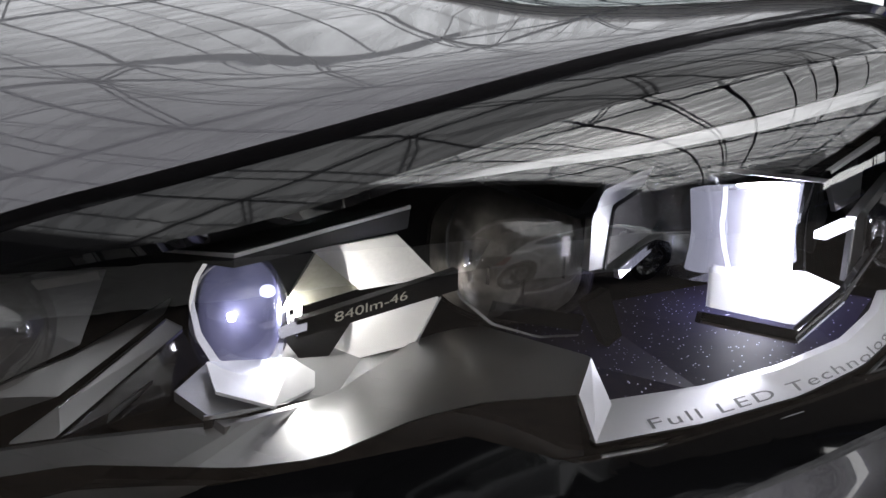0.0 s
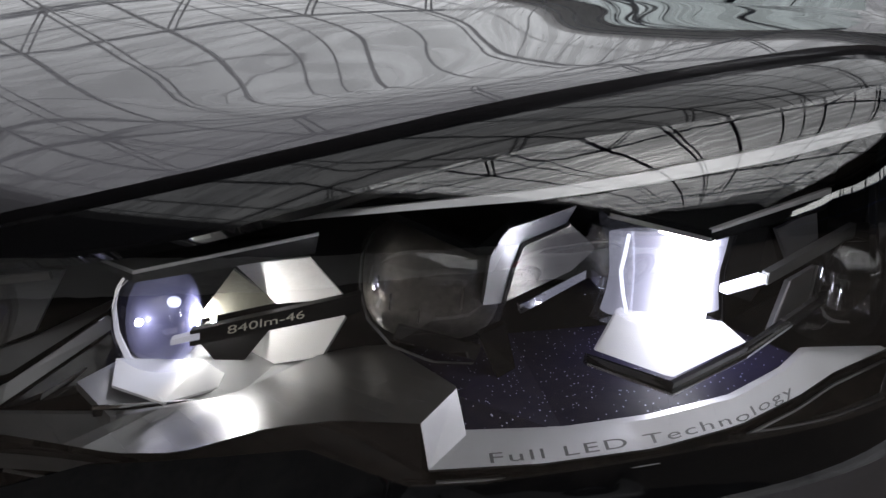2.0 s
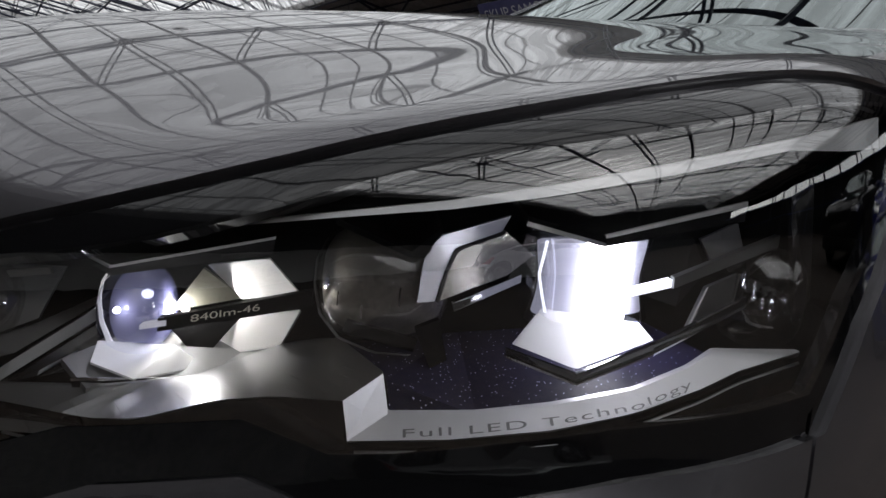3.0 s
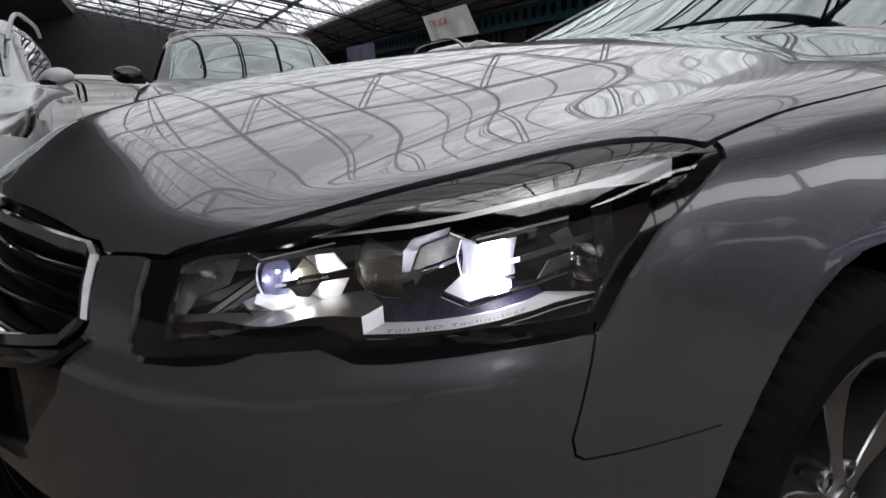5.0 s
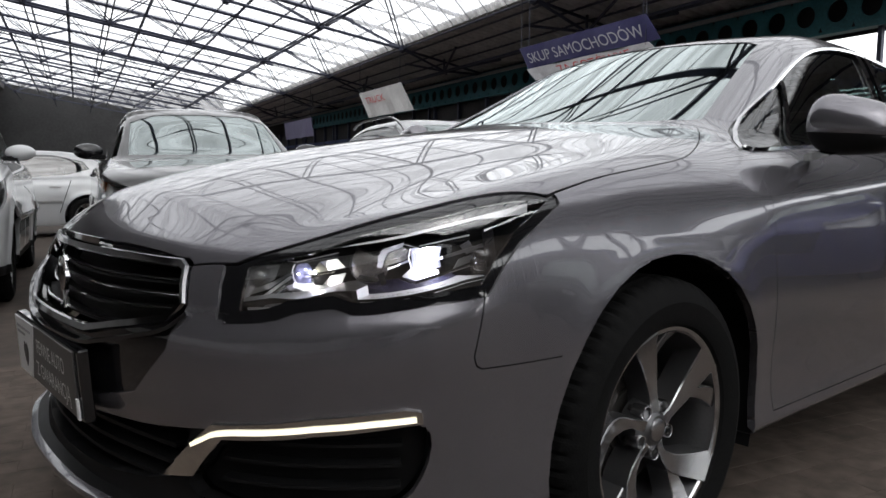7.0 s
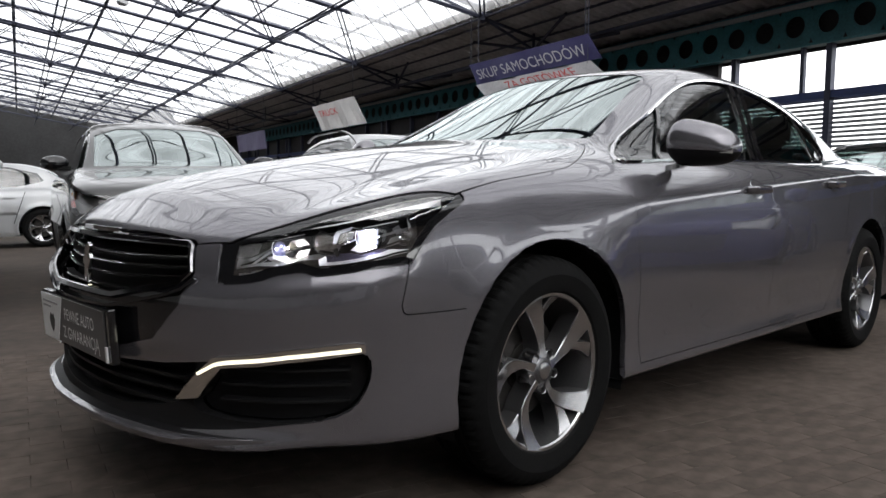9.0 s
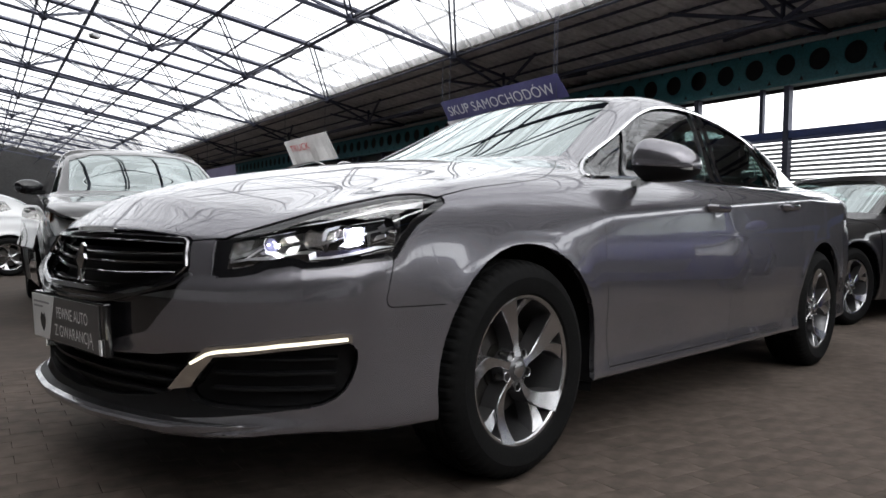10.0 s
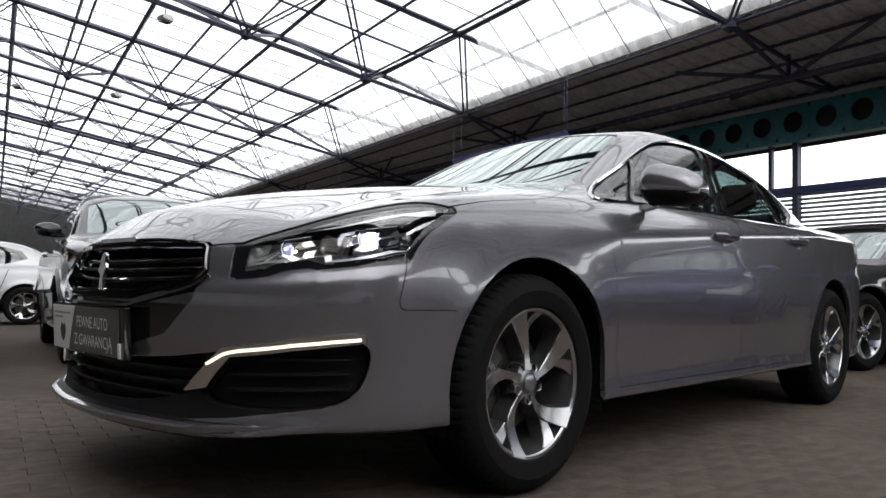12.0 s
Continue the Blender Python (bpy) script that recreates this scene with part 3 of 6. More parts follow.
DOOR_FRONT = [(.440, .962), (.421, .90), (.417, .79), (.457, .43), (.489, .285)]
DOOR_MID = [(1.665, 1.003), (1.555, .934), (1.512, .883), (1.50, .60), (1.52, .285)]
DOOR_REAR = [(2.62, 1.02), (2.53, .93), (2.44, .80), (2.392, .541), (2.316, .378), (2.18, .285)]
DOOR_LOW = [(.489, .285), (1.52, .285), (2.18, .285)]
WINDOWS = [(.435, .951), (.60, 1.03), (.865, 1.141), (1.132, 1.268), (1.30, 1.325), (1.474, 1.363), (1.75, 1.383), (2.0, 1.370), (2.25, 1.328), (2.45, 1.262), (2.60, 1.165),
           (2.67, 1.075), (2.60, 1.03), (2.45, 1.012), (1.66, .998), (.83, .974)]
SCREEN = [(.335, -.02), (.355, .22), (.42, .42), (.58, .597), (.842, .530), (1.086, .475), (1.21, .445), (1.19, .25), (1.18, -.02)]
BACKLIGHT = [(2.42, -.02), (2.44, .40), (2.62, .47), (3.05, .50), (3.12, .42), (3.20, -.02)]
GRILLE = [(-.02, .737), (.193, .734), (.445, .730), (.462, .722), (.495, .655), (.468, .624), (.224, .569), (-.02, .565)]
CHIN = [(-.02, .565), (.224, .569), (.468, .624), (.495, .655), (.477, .576), (.381, .484), (.232, .446), (-.02, .442)]
INTAKE = [(-.02, .412), (.194, .410), (.40, .425), (.515, .437), (.44, .332), (.37, .312), (.25, .295), (-.02, .285)]
LOWER = [(-.02, .412), (.194, .410), (.40, .425), (.53, .443), (.70, .462), (.827, .480), (.836, .45), (.826, .397), (.802, .341), (.762, .312), (.584, .281), (.281, .247), (-.02, .243)]
FOG = [(-.863, .434), (-.768, .456), (-.63, .477), (-.613, .450), (-.618, .397), (-.644, .341), (-.694, .312), (-.80, .302), (-.88, .306), (-.895, .335), (-.884, .352)]
DRL = [(-.909, .338), (-.884, .437), (-.876, .459), (-.769, .486), (-.655, .502), (-.632, .497), (-.630, .478), (-.768, .457), (-.863, .435), (-.884, .352)]


def rounded(line, times=1, closed=False):
    """Corners cut off a broken line, to make it flow."""
    for _ in range(times):
        pts = list(line) + ([line[0]] if closed else [])
        out = [] if closed else [line[0]]
        for (x0, y0), (x1, y1) in zip(pts, pts[1:]):
            out += [(.75 * x0 + .25 * x1, .75 * y0 + .25 * y1), (.25 * x0 + .75 * x1, .25 * y0 + .75 * y1)]
        line = out if closed else out + [pts[-1]]
    return line


LAMP_TOP = LAMP[14:] + LAMP[:1]
LAMP = LAMP[1:14] + rounded(LAMP_TOP, 2)
HOOD_FRONT, HOOD_EDGE = HOOD_FRONT[:4] + rounded(HOOD_FRONT[3:], 2)[1:], rounded(HOOD_EDGE, 2)
WINDOWS = rounded(WINDOWS[:11], 1) + rounded(WINDOWS[11:], 1)
FOG, SCREEN = rounded(FOG, 1, True), SCREEN[:1] + rounded(SCREEN[1:4], 1) + rounded(SCREEN[4:], 1)
DOOR_REAR, DOOR_MID, DOOR_FRONT = rounded(DOOR_REAR, 2), rounded(DOOR_MID, 2), rounded(DOOR_FRONT, 1)


def arch(ax, r, n=36):
    return [(ax + r * math.cos(2 * math.pi * k / n), .335 + r * math.sin(2 * math.pi * k / n)) for k in range(n)]


xs = np.concatenate([np.arange(-1.06, -.28, .0105), np.arange(-.275, 3.95, .018)])
p, quads = skin(body, xs, np.arange(0, .98, .0135), np.arange(.10, 1.50, .0135))
me = bpy.data.meshes.new("skin")
me.from_pydata(p.tolist(), [], quads.tolist())
bm = bmesh.new()
bm.from_mesh(me)
bpy.data.meshes.remove(me)
SEAM = .0028
FLANKS = (-.9, .5, .2)
for ax in (0, 2.817):
    cut(bm, arch(ax, .388), "side", lo=(-9, .6, .15), closed=True)
cut(bm, LAMP, "side", lo=(-.9, .5, .6), closed=True)
cut(bm, [(x, z) for x, z in LAMP], "side", lo=(-.9, .5, .6), closed=True, gap=.020)
cut(bm, HOOD_EDGE, "top", lo=(-.6, -1, .8), gap=SEAM)
cut(bm, HOOD_FRONT, "top", lo=(-1, -1, .69), gap=SEAM)
cut(bm, BUMPER_SEAM, "side", lo=FLANKS, gap=SEAM)
for line in (DOOR_FRONT, DOOR_MID, DOOR_REAR, DOOR_LOW):
    cut(bm, line, "side", lo=(0, .6, .2), hi=(9, 9, 1.04), gap=SEAM)
cut(bm, WINDOWS, "side", lo=(.3, .4, .9), closed=True)
cut(bm, SCREEN, "top", lo=(.2, -1, .95), closed=True)
cut(bm, BACKLIGHT, "top", lo=(2.2, -1, 1.0), closed=True)
for line in (GRILLE, CHIN, INTAKE):
    cut(bm, line, "front", lo=(-1.1, -1, .2), hi=(-.78, .6, .8), closed=True)
cut(bm, LOWER, "front", lo=(-1.1, -1, .2), hi=(-.55, .9, .52), closed=True)
cut(bm, [(x, float(bottom(x)) + .007) for x in (-1.06, -.96, -.92, -.88, -.84, -.80, -.76, -.70, 0, 1, 2, 3, 3.9)], "side", lo=(-1.1, -1, .1), hi=(9, 9, .30))
for line in (FOG, DRL):
    cut(bm, line, "side", lo=(-1, .4, .25), hi=(-.5, 1, .55), closed=True)
bm.verts.ensure_lookup_table()
co = np.array([v.co[:] for v in bm.verts])
faces = [[v.index for v in f.verts] for f in bm.faces]
c = centres(bm)
bm.free()
nrm = gradient(body, co)
nrm /= np.maximum(np.linalg.norm(nrm, axis=1), 1e-6)[:, None]
X, Y, Z = c.T
lab = np.full(len(c), "quarter_panel", dtype=object)
door_x = lambda line: np.interp(Z, [q[1] for q in line[::-1]], [q[0] for q in line[::-1]])
seam_x = np.where(Z > .562, np.interp(Z, [.562, .585, .692, .72], [-.539, -.554, -.530, -.50]), -.2)
lab[(X < .44) & (Z < 1.2)] = "fender"
flank = (Y > .6) & (Z > .285) & (Z < 1.03)
lab[flank & (X > door_x(DOOR_FRONT)) & (X < door_x(DOOR_MID))] = "front_door"
lab[flank & (X > door_x(DOOR_MID)) & (X < door_x(DOOR_REAR))] = "rear_door"
lab[(Z > BELT(X) + .03) & (X > .3) & (Y < .78)] = "roof"
lab[(Z > 1.0) & (X > .45) & (X < 1.2) & (Y < .76)] = "roof"
lab[(X > 3.1) & (Z < 1.2)] = "quarter_panel"
lab[(X > .2) & (Z < .285) & (Y > .6)] = "sill"
lab[X < seam_x] = "front_bumper"
lab[inside(c, HOOD_FRONT[:-1] + HOOD_EDGE, "top") & (Z > .69)] = "hood"
lab[inside(c, WINDOWS, "side") & (Y > .4) & (Z > .9)] = "window"
lab[inside(c, SCREEN, "top") & (Z > .95)] = "windscreen"
lab[inside(c, BACKLIGHT, "top") & (Z > 1.0)] = "rear_window"
front = (X < -.78)
lab[front & inside(c, CHIN, "front")] = "chin"
lab[front & inside(c, GRILLE, "front")] = "grille"
lab[(X < -.55) & inside(c, LOWER, "front")] = "lower"
lab[front & inside(c, INTAKE, "front")] = "intake"
lab[inside(c, FOG, "side") & (Y > .4) & (X < -.5)] = "fog"
lab[inside(c, DRL, "side") & (Y > .4) & (X < -.5)] = "drl"
lab[(lab == "front_bumper") & (Y < .468) & (Z > .732) & (X < -.80)] = "cowl"
in_lamp = inside(c, LAMP, "side") & (Y > .5)
lab[in_lamp] = "lens"
GUIDE_U, GUIDE_Z = [-.30, -.104, -.002, .07, .15, .188, .235], [.724, .756, .778, .795, .815, .8235, .834]
guide_z = np.interp(.764 * X + .645 * Y, GUIDE_U, GUIDE_Z)
lab[in_lamp & (Z > guide_z + .007)] = "lens_top"
lab[beside(c, LAMP, "side", .0101, True) & (Y > .5) & (Z > .6) & (lab != "hood")] = "surround"
lab[beside(c, HOOD_EDGE, "top", SEAM / 2) & (Z > .8) & (X > -.36)] = "seal"
lab[beside(c, HOOD_FRONT, "top", SEAM / 2) & (Z > .69) & (lab != "lens") & (lab != "lens_top")] = "seal"
lab[beside(c, BUMPER_SEAM, "side", SEAM / 2) & (Y > .5)] = "seal"
for line in (DOOR_FRONT, DOOR_MID, DOOR_REAR, DOOR_LOW):
    lab[beside(c, line, "side", SEAM / 2) & (Y > .6) & (Z < 1.02)] = "seal"
lab[(lab == "quarter_panel") & (X < 1.6)] = "fender"
lab[Z < bottom(X) + .0068] = "underbody"
for ax in (0, 2.817):
    lab[(np.hypot(X - ax, Z - .335) < .388) & (Y > .6)] = "gone"


SKIN = (co, faces, nrm, lab)


def patch(name, keys, mat, parent, side=0, inset=0.0, rim=0.0, label="", swell=0.0, of=None):
    """The faces with these marks as one part. side: -1 left, 1 right, 0 both halves in one. rim: how deep its edge turns in."""
    co, faces, nrm, lab = of or SKIN
    pick = np.nonzero(np.isin(lab, keys if isinstance(keys, (list, tuple)) else [keys]))[0]
    if not len(pick):
        return None
    used = np.unique(np.concatenate([faces[k] for k in pick]))
    new_of = {int(u): k for k, u in enumerate(used)}
    v, nn = co[used] - (inset - swell) * nrm[used], nrm[used]
    fs = [[new_of[u] for u in faces[k]] for k in pick]
    vn = [tuple(a) for a in nn]
    verts = v.tolist()
    if rim:
        count = {}
        for f in fs:
            for a, b in zip(f, f[1:] + f[:1]):
                count[(a, b)] = 1
        ends = {}
        for a, b in list(count):
            if (b, a) not in count and not (abs(v[a][1]) < .003 and abs(v[b][1]) < .003):
                for u in (a, b):
                    if u not in ends:
                        ends[u] = len(verts)
                        verts.append(v[u].tolist())
                        verts.append((v[u] - rim * nn[u]).tolist())
                        vn += [(0, 0, 0), (0, 0, 0)]
                fs.append([ends[b], ends[a], ends[a] + 1, ends[b] + 1])
    out = []
    for s in ((side,) if side else (1, -1)):
        out.append(([(a, s * b, d) for a, b, d in verts], [f if s > 0 else f[::-1] for f in fs], [(a, s * b, d) for a, b, d in vn]))
    n = len(verts)
    vs, ff, vv = out[0]
    if not side:
        vs, ff, vv = vs + out[1][0], ff + [[u + n for u in f] for f in out[1][1]], vv + out[1][2]
    me = bpy.data.meshes.new(name)
    me.from_pydata(vs, [], ff)
    me.polygons.foreach_set("use_smooth", [True] * len(me.polygons))
    me.normals_split_custom_set_from_vertices(vv)
    me.materials.append(mat)
    ob = new(name, me)
    ob.parent = parent
    if label:
        tagged(ob, label)
    return ob


def fair(keys, pull, order, even=False):
    """Eases the normals of the faces with these marks to those of one low polynomial, so that they mirror evenly. pull: the axes (along, across, out)."""
    co, faces, nrm, lab = SKIN
    pick = np.nonzero(np.isin(lab, keys))[0]
    used = np.unique(np.concatenate([faces[k] for k in pick]))
    ax = np.array(pull, float)
    q = co[used] @ ax.T
    mid, size = q[:, :2].mean(0), np.abs(q[:, :2] - q[:, :2].mean(0)).max(0)
    if even:
        mid[1] = 0
    u = (q[:, :2] - mid) / size
    terms = [(i, j) for i in range(order + 1) for j in range(order + 1 - i) if not (even and j % 2)]
    a = np.stack([u[:, 0] ** i * u[:, 1] ** j for i, j in terms], 1)
    k = np.linalg.lstsq(a, q[:, 2], rcond=None)[0]
    fx = sum(c * i * u[:, 0] ** max(i - 1, 0) * u[:, 1] ** j for c, (i, j) in zip(k, terms)) / size[0]
    fy = sum(c * j * u[:, 0] ** i * u[:, 1] ** max(j - 1, 0) for c, (i, j) in zip(k, terms)) / size[1]
    n = np.stack([-fx, -fy, np.ones(len(u))], 1) @ ax
    n /= np.linalg.norm(n, axis=1)[:, None]
    eased = nrm.copy()
    eased[used] = n
    return co, faces, eased, lab


def on_axis(p, axis, lo, hi, off):
    """Moves points along one axis onto the body, from hi (outside) to lo (inside), then out by off."""
    p = np.array(p, float)
    a, b = np.full(len(p), lo), np.full(len(p), hi)
    for _ in range(34):
        m = (a + b) / 2
        p[:, axis] = m
        within = body(p[:, 0], p[:, 1], p[:, 2]) < 0
        a, b = np.where(within, m, a), np.where(within, b, m)
    p[:, axis] = a
    g = gradient(body, p)
    g /= np.linalg.norm(g, axis=1)[:, None]
    return p + off * g, g


def flank_line(pts, off=0.0, s=-1):
    """Points of the flank at each (x, z)."""
    p, g = on_axis([(x, 0, z) for x, z in pts], 1, 0.0, 1.1, off)
    return [Vector((q[0], s * q[1], q[2])) for q in p]


def nose_line(pts, off=0.0):
    """Points of the front at each (y, z)."""
    p, g = on_axis([(0, abs(y), z) for y, z in pts], 0, -.3, -1.2, off)
    return [Vector((q[0], math.copysign(q[1], y), q[2])) for q, (y, z) in zip(p, pts)]


car = thing("car", "grey metallic saloon car with lit headlights, parked on paving", "car")
patch("hood", "hood", PAINT, car, rim=.02)
patch("front_bumper", "front_bumper", PAINT, car, rim=.02)
patch("roof", "roof", PAINT, car, rim=.015)
patch("chin_panel", "chin", GLOSS_BLACK, car, inset=.006, rim=.03, label="gloss black panel below the grille")
patch("grille_cowl", "cowl", GLOSS_BLACK, car, inset=.008, rim=.02, label="gloss black strip between bonnet and grille")
patch("windscreen", "windscreen", GLASS, car, inset=.004, of=fair(["windscreen"], ((1, 0, 0), (0, 1, 0), (0, 0, 1)), 2, True))
patch("rear_window", "rear_window", GLASS, car, inset=.004)
patch("underbody", "underbody", BLACK, car)
patch("panel_seal", "seal", BLACK, car, inset=.012)
grille = patch("grille", "grille", BLACK, car, inset=.075, label="black grille with chrome slats and frame")
intake = patch("lower_intake", "intake", BLACK, car, inset=.06)
patch("lower_surround", "lower", BLACK, car, inset=.004, rim=.03)
DOORS = {}
for s in (-1, 1):
    patch("fender", "fender", PAINT, car, s, rim=.02)
    DOORS[s, 0] = patch("front_door", "front_door", PAINT, car, s, rim=.02)
    DOORS[s, 1] = patch("rear_door", "rear_door", PAINT, car, s, rim=.02)
    patch("quarter_panel", "quarter_panel", PAINT, car, s, rim=.02)
    patch("sill", "sill", PAINT, car, s, rim=.02)
    patch("side_window", "window", SIDE_GLASS, car, s, inset=.008)


# ---------------------------------------------------------------- the car: front
def smooth_line(pts, n):
    """n points spread along a broken line."""
    pts = np.array(pts, float)
    t = np.r_[0, np.cumsum(np.linalg.norm(np.diff(pts, axis=0), axis=1))]
    s = np.linspace(0, t[-1], n)
    return np.stack([np.interp(s, t, pts[:, k]) for k in range(pts.shape[1])], 1)


def lettering(name, words, mat, parent, place, size=1.0, spacing=1.0, label=""):
    """Words as a flat mesh; place(x, y) gives the point for a spot of the writing, whose letters are one unit high."""
    cu = bpy.data.curves.new(name, "FONT")
    cu.body, cu.size, cu.space_character, cu.extrude = words, 1.4, spacing, 0
    ob = bpy.data.objects.new(name, cu)
    scene.collection.objects.link(ob)
    me = bpy.data.meshes.new_from_object(ob.evaluated_get(bpy.context.evaluated_depsgraph_get()))
    bpy.data.objects.remove(ob)
    w = max(v.co.x for v in me.vertices)
    for v in me.vertices:
        v.co = place(v.co.x / w, v.co.y)
    me.materials.clear()
    me.materials.append(mat)
    me.name = name
    o = new(name, me)
    o.parent = parent
    if label:
        tagged(o, label)
    return o


LETTER_DARK = material("dark_letters", (.03, .03, .03), .5)
LETTER_FAINT = material("faint_letters", (.16, .16, .16), .5)
LETTER_WHITE = material("white_letters", (.8, .8, .8), .5)
# chrome frame round the grille
frame_line = [(y, z) for y, z in GRILLE[1:-1]]
loop = [(-y, z) for y, z in frame_line[::-1]] + frame_line
loop = loop[:]
pts = []
for (y0, z0), (y1, z1) in zip(loop, loop[1:] + loop[:1]):
    n = max(2, int(math.hypot(y1 - y0, z1 - z0) / .03))
    pts += [(y0 + (y1 - y0) * k / n, z0 + (z1 - z0) * k / n) for k in range(n)]
bm = bmesh.new()
tube = lambda w, h, n=10: [(w * math.cos(2 * math.pi * k / n), h * math.sin(2 * math.pi * k / n)) for k in range(n)]
inner = [(y * (1 - .013 / .47), .655 + (z - .655) * .88) for y, z in pts]
sweep(bm, nose_line(inner, -.004), [(-.009, -.012), (.009, -.012), (.009, .002), (.006, .007), (-.006, .007), (-.009, .002)], up=(-1, 0, .3), closed=True)
part("grille_frame", bm, DARK_CHROME, grille, "chrome frame", smooth=.4)
# slats: black blades with a chrome leading edge
for z, half in ((.703, .455), (.676, .462), (.647, .455), (.615, .40)):
    for mat, out, th, nm in ((BLACK, -.047, .0025, "slat"), (CHROME, -.032, .0022, "slat_edge")):
        bm = bmesh.new()
        line = nose_line([(y, z - .010 * (1 - (y / .46) ** 2)) for y in np.linspace(-half, half, 25)], out)
        sweep(bm, line, [(-.014, -th), (.014, -th), (.014, th), (-.014, th)] if nm == "slat" else tube(.005, .0030, 8))
        part(nm, bm, mat, grille, smooth=.6)
# badge: a plain upright chrome shape
bm = bmesh.new()
m = Matrix(((0, 0, -1, -.958), (1, 0, 0, 0), (0, 1, 0, .645), (0, 0, 0, 1))) @ Matrix.Diagonal((-1, 1, 1, 1))
prism(bm, [(-.020, -.062), (-.004, -.040), (.006, -.062), (.016, -.058), (.008, -.018), (.030, .012), (.020, .026), (.026, .050), (.010, .058), (-.006, .044), (-.016, .020), (-.030, .004), (-.014, -.012)], .012, m)
bmesh.ops.bevel(bm, geom=bm.edges[:], offset=.002, segments=1, affect="EDGES")
part("badge", bm, CHROME, grille, "plain chrome badge")
# bar over the grille
bm = bmesh.new()
sweep(bm, nose_line([(y, .738) for y in np.linspace(-.13, .13, 13)], .004), [(-.004, -.006), (.004, -.006), (.004, .006), (-.004, .006)])
part("badge_bar", bm, CHROME, grille, "chrome bar above the grille", smooth=.5)
# ridge of the chin under the grille
bm = bmesh.new()
edge = [(-.50, .640), (-.47, .607), (-.224, .553), (0, .549), (.224, .553), (.47, .607), (.50, .640)]
sweep(bm, nose_line(smooth_line(edge, 31), .002), [(-.008, -.004), (.008, -.003), (.008, .004), (-.008, .003)])
part("chin_ridge", bm, GLOSS_BLACK, car, smooth=.5)
for z in (.385, .352, .318):
    bm = bmesh.new()
    half = .40 if z < .33 else .45
    sweep(bm, nose_line([(y, z) for y in np.linspace(-half, half, 25)], -.035), [(-.02, -.004), (.02, -.003), (.02, .003), (-.02, .004)])
    part("intake_slat", bm, BLACK, intake, smooth=.6)

# painted lip under the intake
bm = bmesh.new()
ys = np.linspace(-.76, .76, 61)
foot = nose_line([(y, .262) for y in ys])
rings = []
for y, v in zip(ys, foot):
    keep = 1 - step(abs(y), .42, .76)
    out = .040 * keep - .006
    rings.append([bm.verts.new((v.x + (a * out if a < 0 else .03), v.y, .268 + (z - .268) * (.15 + .85 * keep))) for a, z in ((.9, .272), (-.55, .262), (-1, .257), (-1.05, .250), (-.8, .234), (.9, .230))])
for r, q in zip(rings, rings[1:]):
    for k in range(5):
        bm.faces.new((r[k], r[k + 1], q[k + 1], q[k])).material_index = 1 if k == 0 else 0
    bm.faces.new((r[5], r[0], q[0], q[5])).material_index = 1
bm.faces.new(rings[0])
bm.faces.new(rings[-1][::-1])
bmesh.ops.recalc_face_normals(bm, faces=bm.faces[:])
part("front_lip", bm, [PAINT, BLACK], car, "grey painted lip under the intake", smooth=.6)

# number plate with an advert on it
PM = Matrix.Translation((-1.006, 0, .4735)) @ Matrix(((0, 0, -1, 0), (-1, 0, 0, 0), (0, 1, 0, 0), (0, 0, 0, 1))) @ pose(0, 0, 0, 4)
PLATE_WHITE = material("plate_white", (.70, .70, .70), .35, spread=.05)
PLATE_DARK = material("plate_charcoal", (.075, .072, .072), .4, spread=.1)
bm = bmesh.new()
add_box(bm, (-.268, -.072, -.022), (.268, .072, 0), PM)
bmesh.ops.bevel(bm, geom=bm.edges[:], offset=.003, segments=1, affect="EDGES")
holder = part("plate_holder", bm, GLOSS_BLACK, car, "black holder with an advertising plate")
bm = bmesh.new()
prism(bm, [(-.262, -.066), (.242, -.066), (.242, .066), (-.262, .066)], .003, PM @ Matrix.Translation((0, 0, .001)))
part("advert_plate", bm, PLATE_DARK, holder, "charcoal advertising plate")
bm = bmesh.new()
prism(bm, [(-.262, -.066), (-.135, -.066), (-.075, .066), (-.262, .066)], .003, PM @ Matrix.Translation((0, 0, .0025)))
part("white_field", bm, PLATE_WHITE, holder)
bm = bmesh.new()
prism(bm, [(.240, -.066), (.254, -.066), (.254, -.025), (.240, -.025)], .004, PM @ Matrix.Translation((0, 0, .002)))
part("sticker", bm, PLATE_WHITE, holder)
bm = bmesh.new()
prism(bm, [(-.198, -.008), (-.186, .012), (-.172, .004), (-.160, .012), (-.152, -.008), (-.160, -.030), (-.175, -.046), (-.190, -.030)], .001, PM @ Matrix.Translation((0, 0, .0056)))
part("emblem_shape", bm, LETTER_DARK, holder)
for k, (w, zz) in enumerate(((.135, .044), (.075, .030))):
    bm = bmesh.new()
    prism(bm, [(-.245, zz - .003), (-.245 + w, zz - .003), (-.245 + w, zz + .003), (-.245, zz + .003)], .001, PM @ Matrix.Translation((0, 0, .0056)))
    part("print_bar", bm, material("faded_print", (.3, .3, .31), .5), holder)
lettering("lettering", "PEWNE AUTO", LETTER_WHITE, holder, lambda x, y: PM @ Vector((-.065 + .235 * x, .006 + .034 * y, .0046)))
lettering("lettering", "Z GWARANCJĄ", LETTER_WHITE, holder, lambda x, y: PM @ Vector((-.085 + .285 * x, -.047 + .034 * y, .0046)))

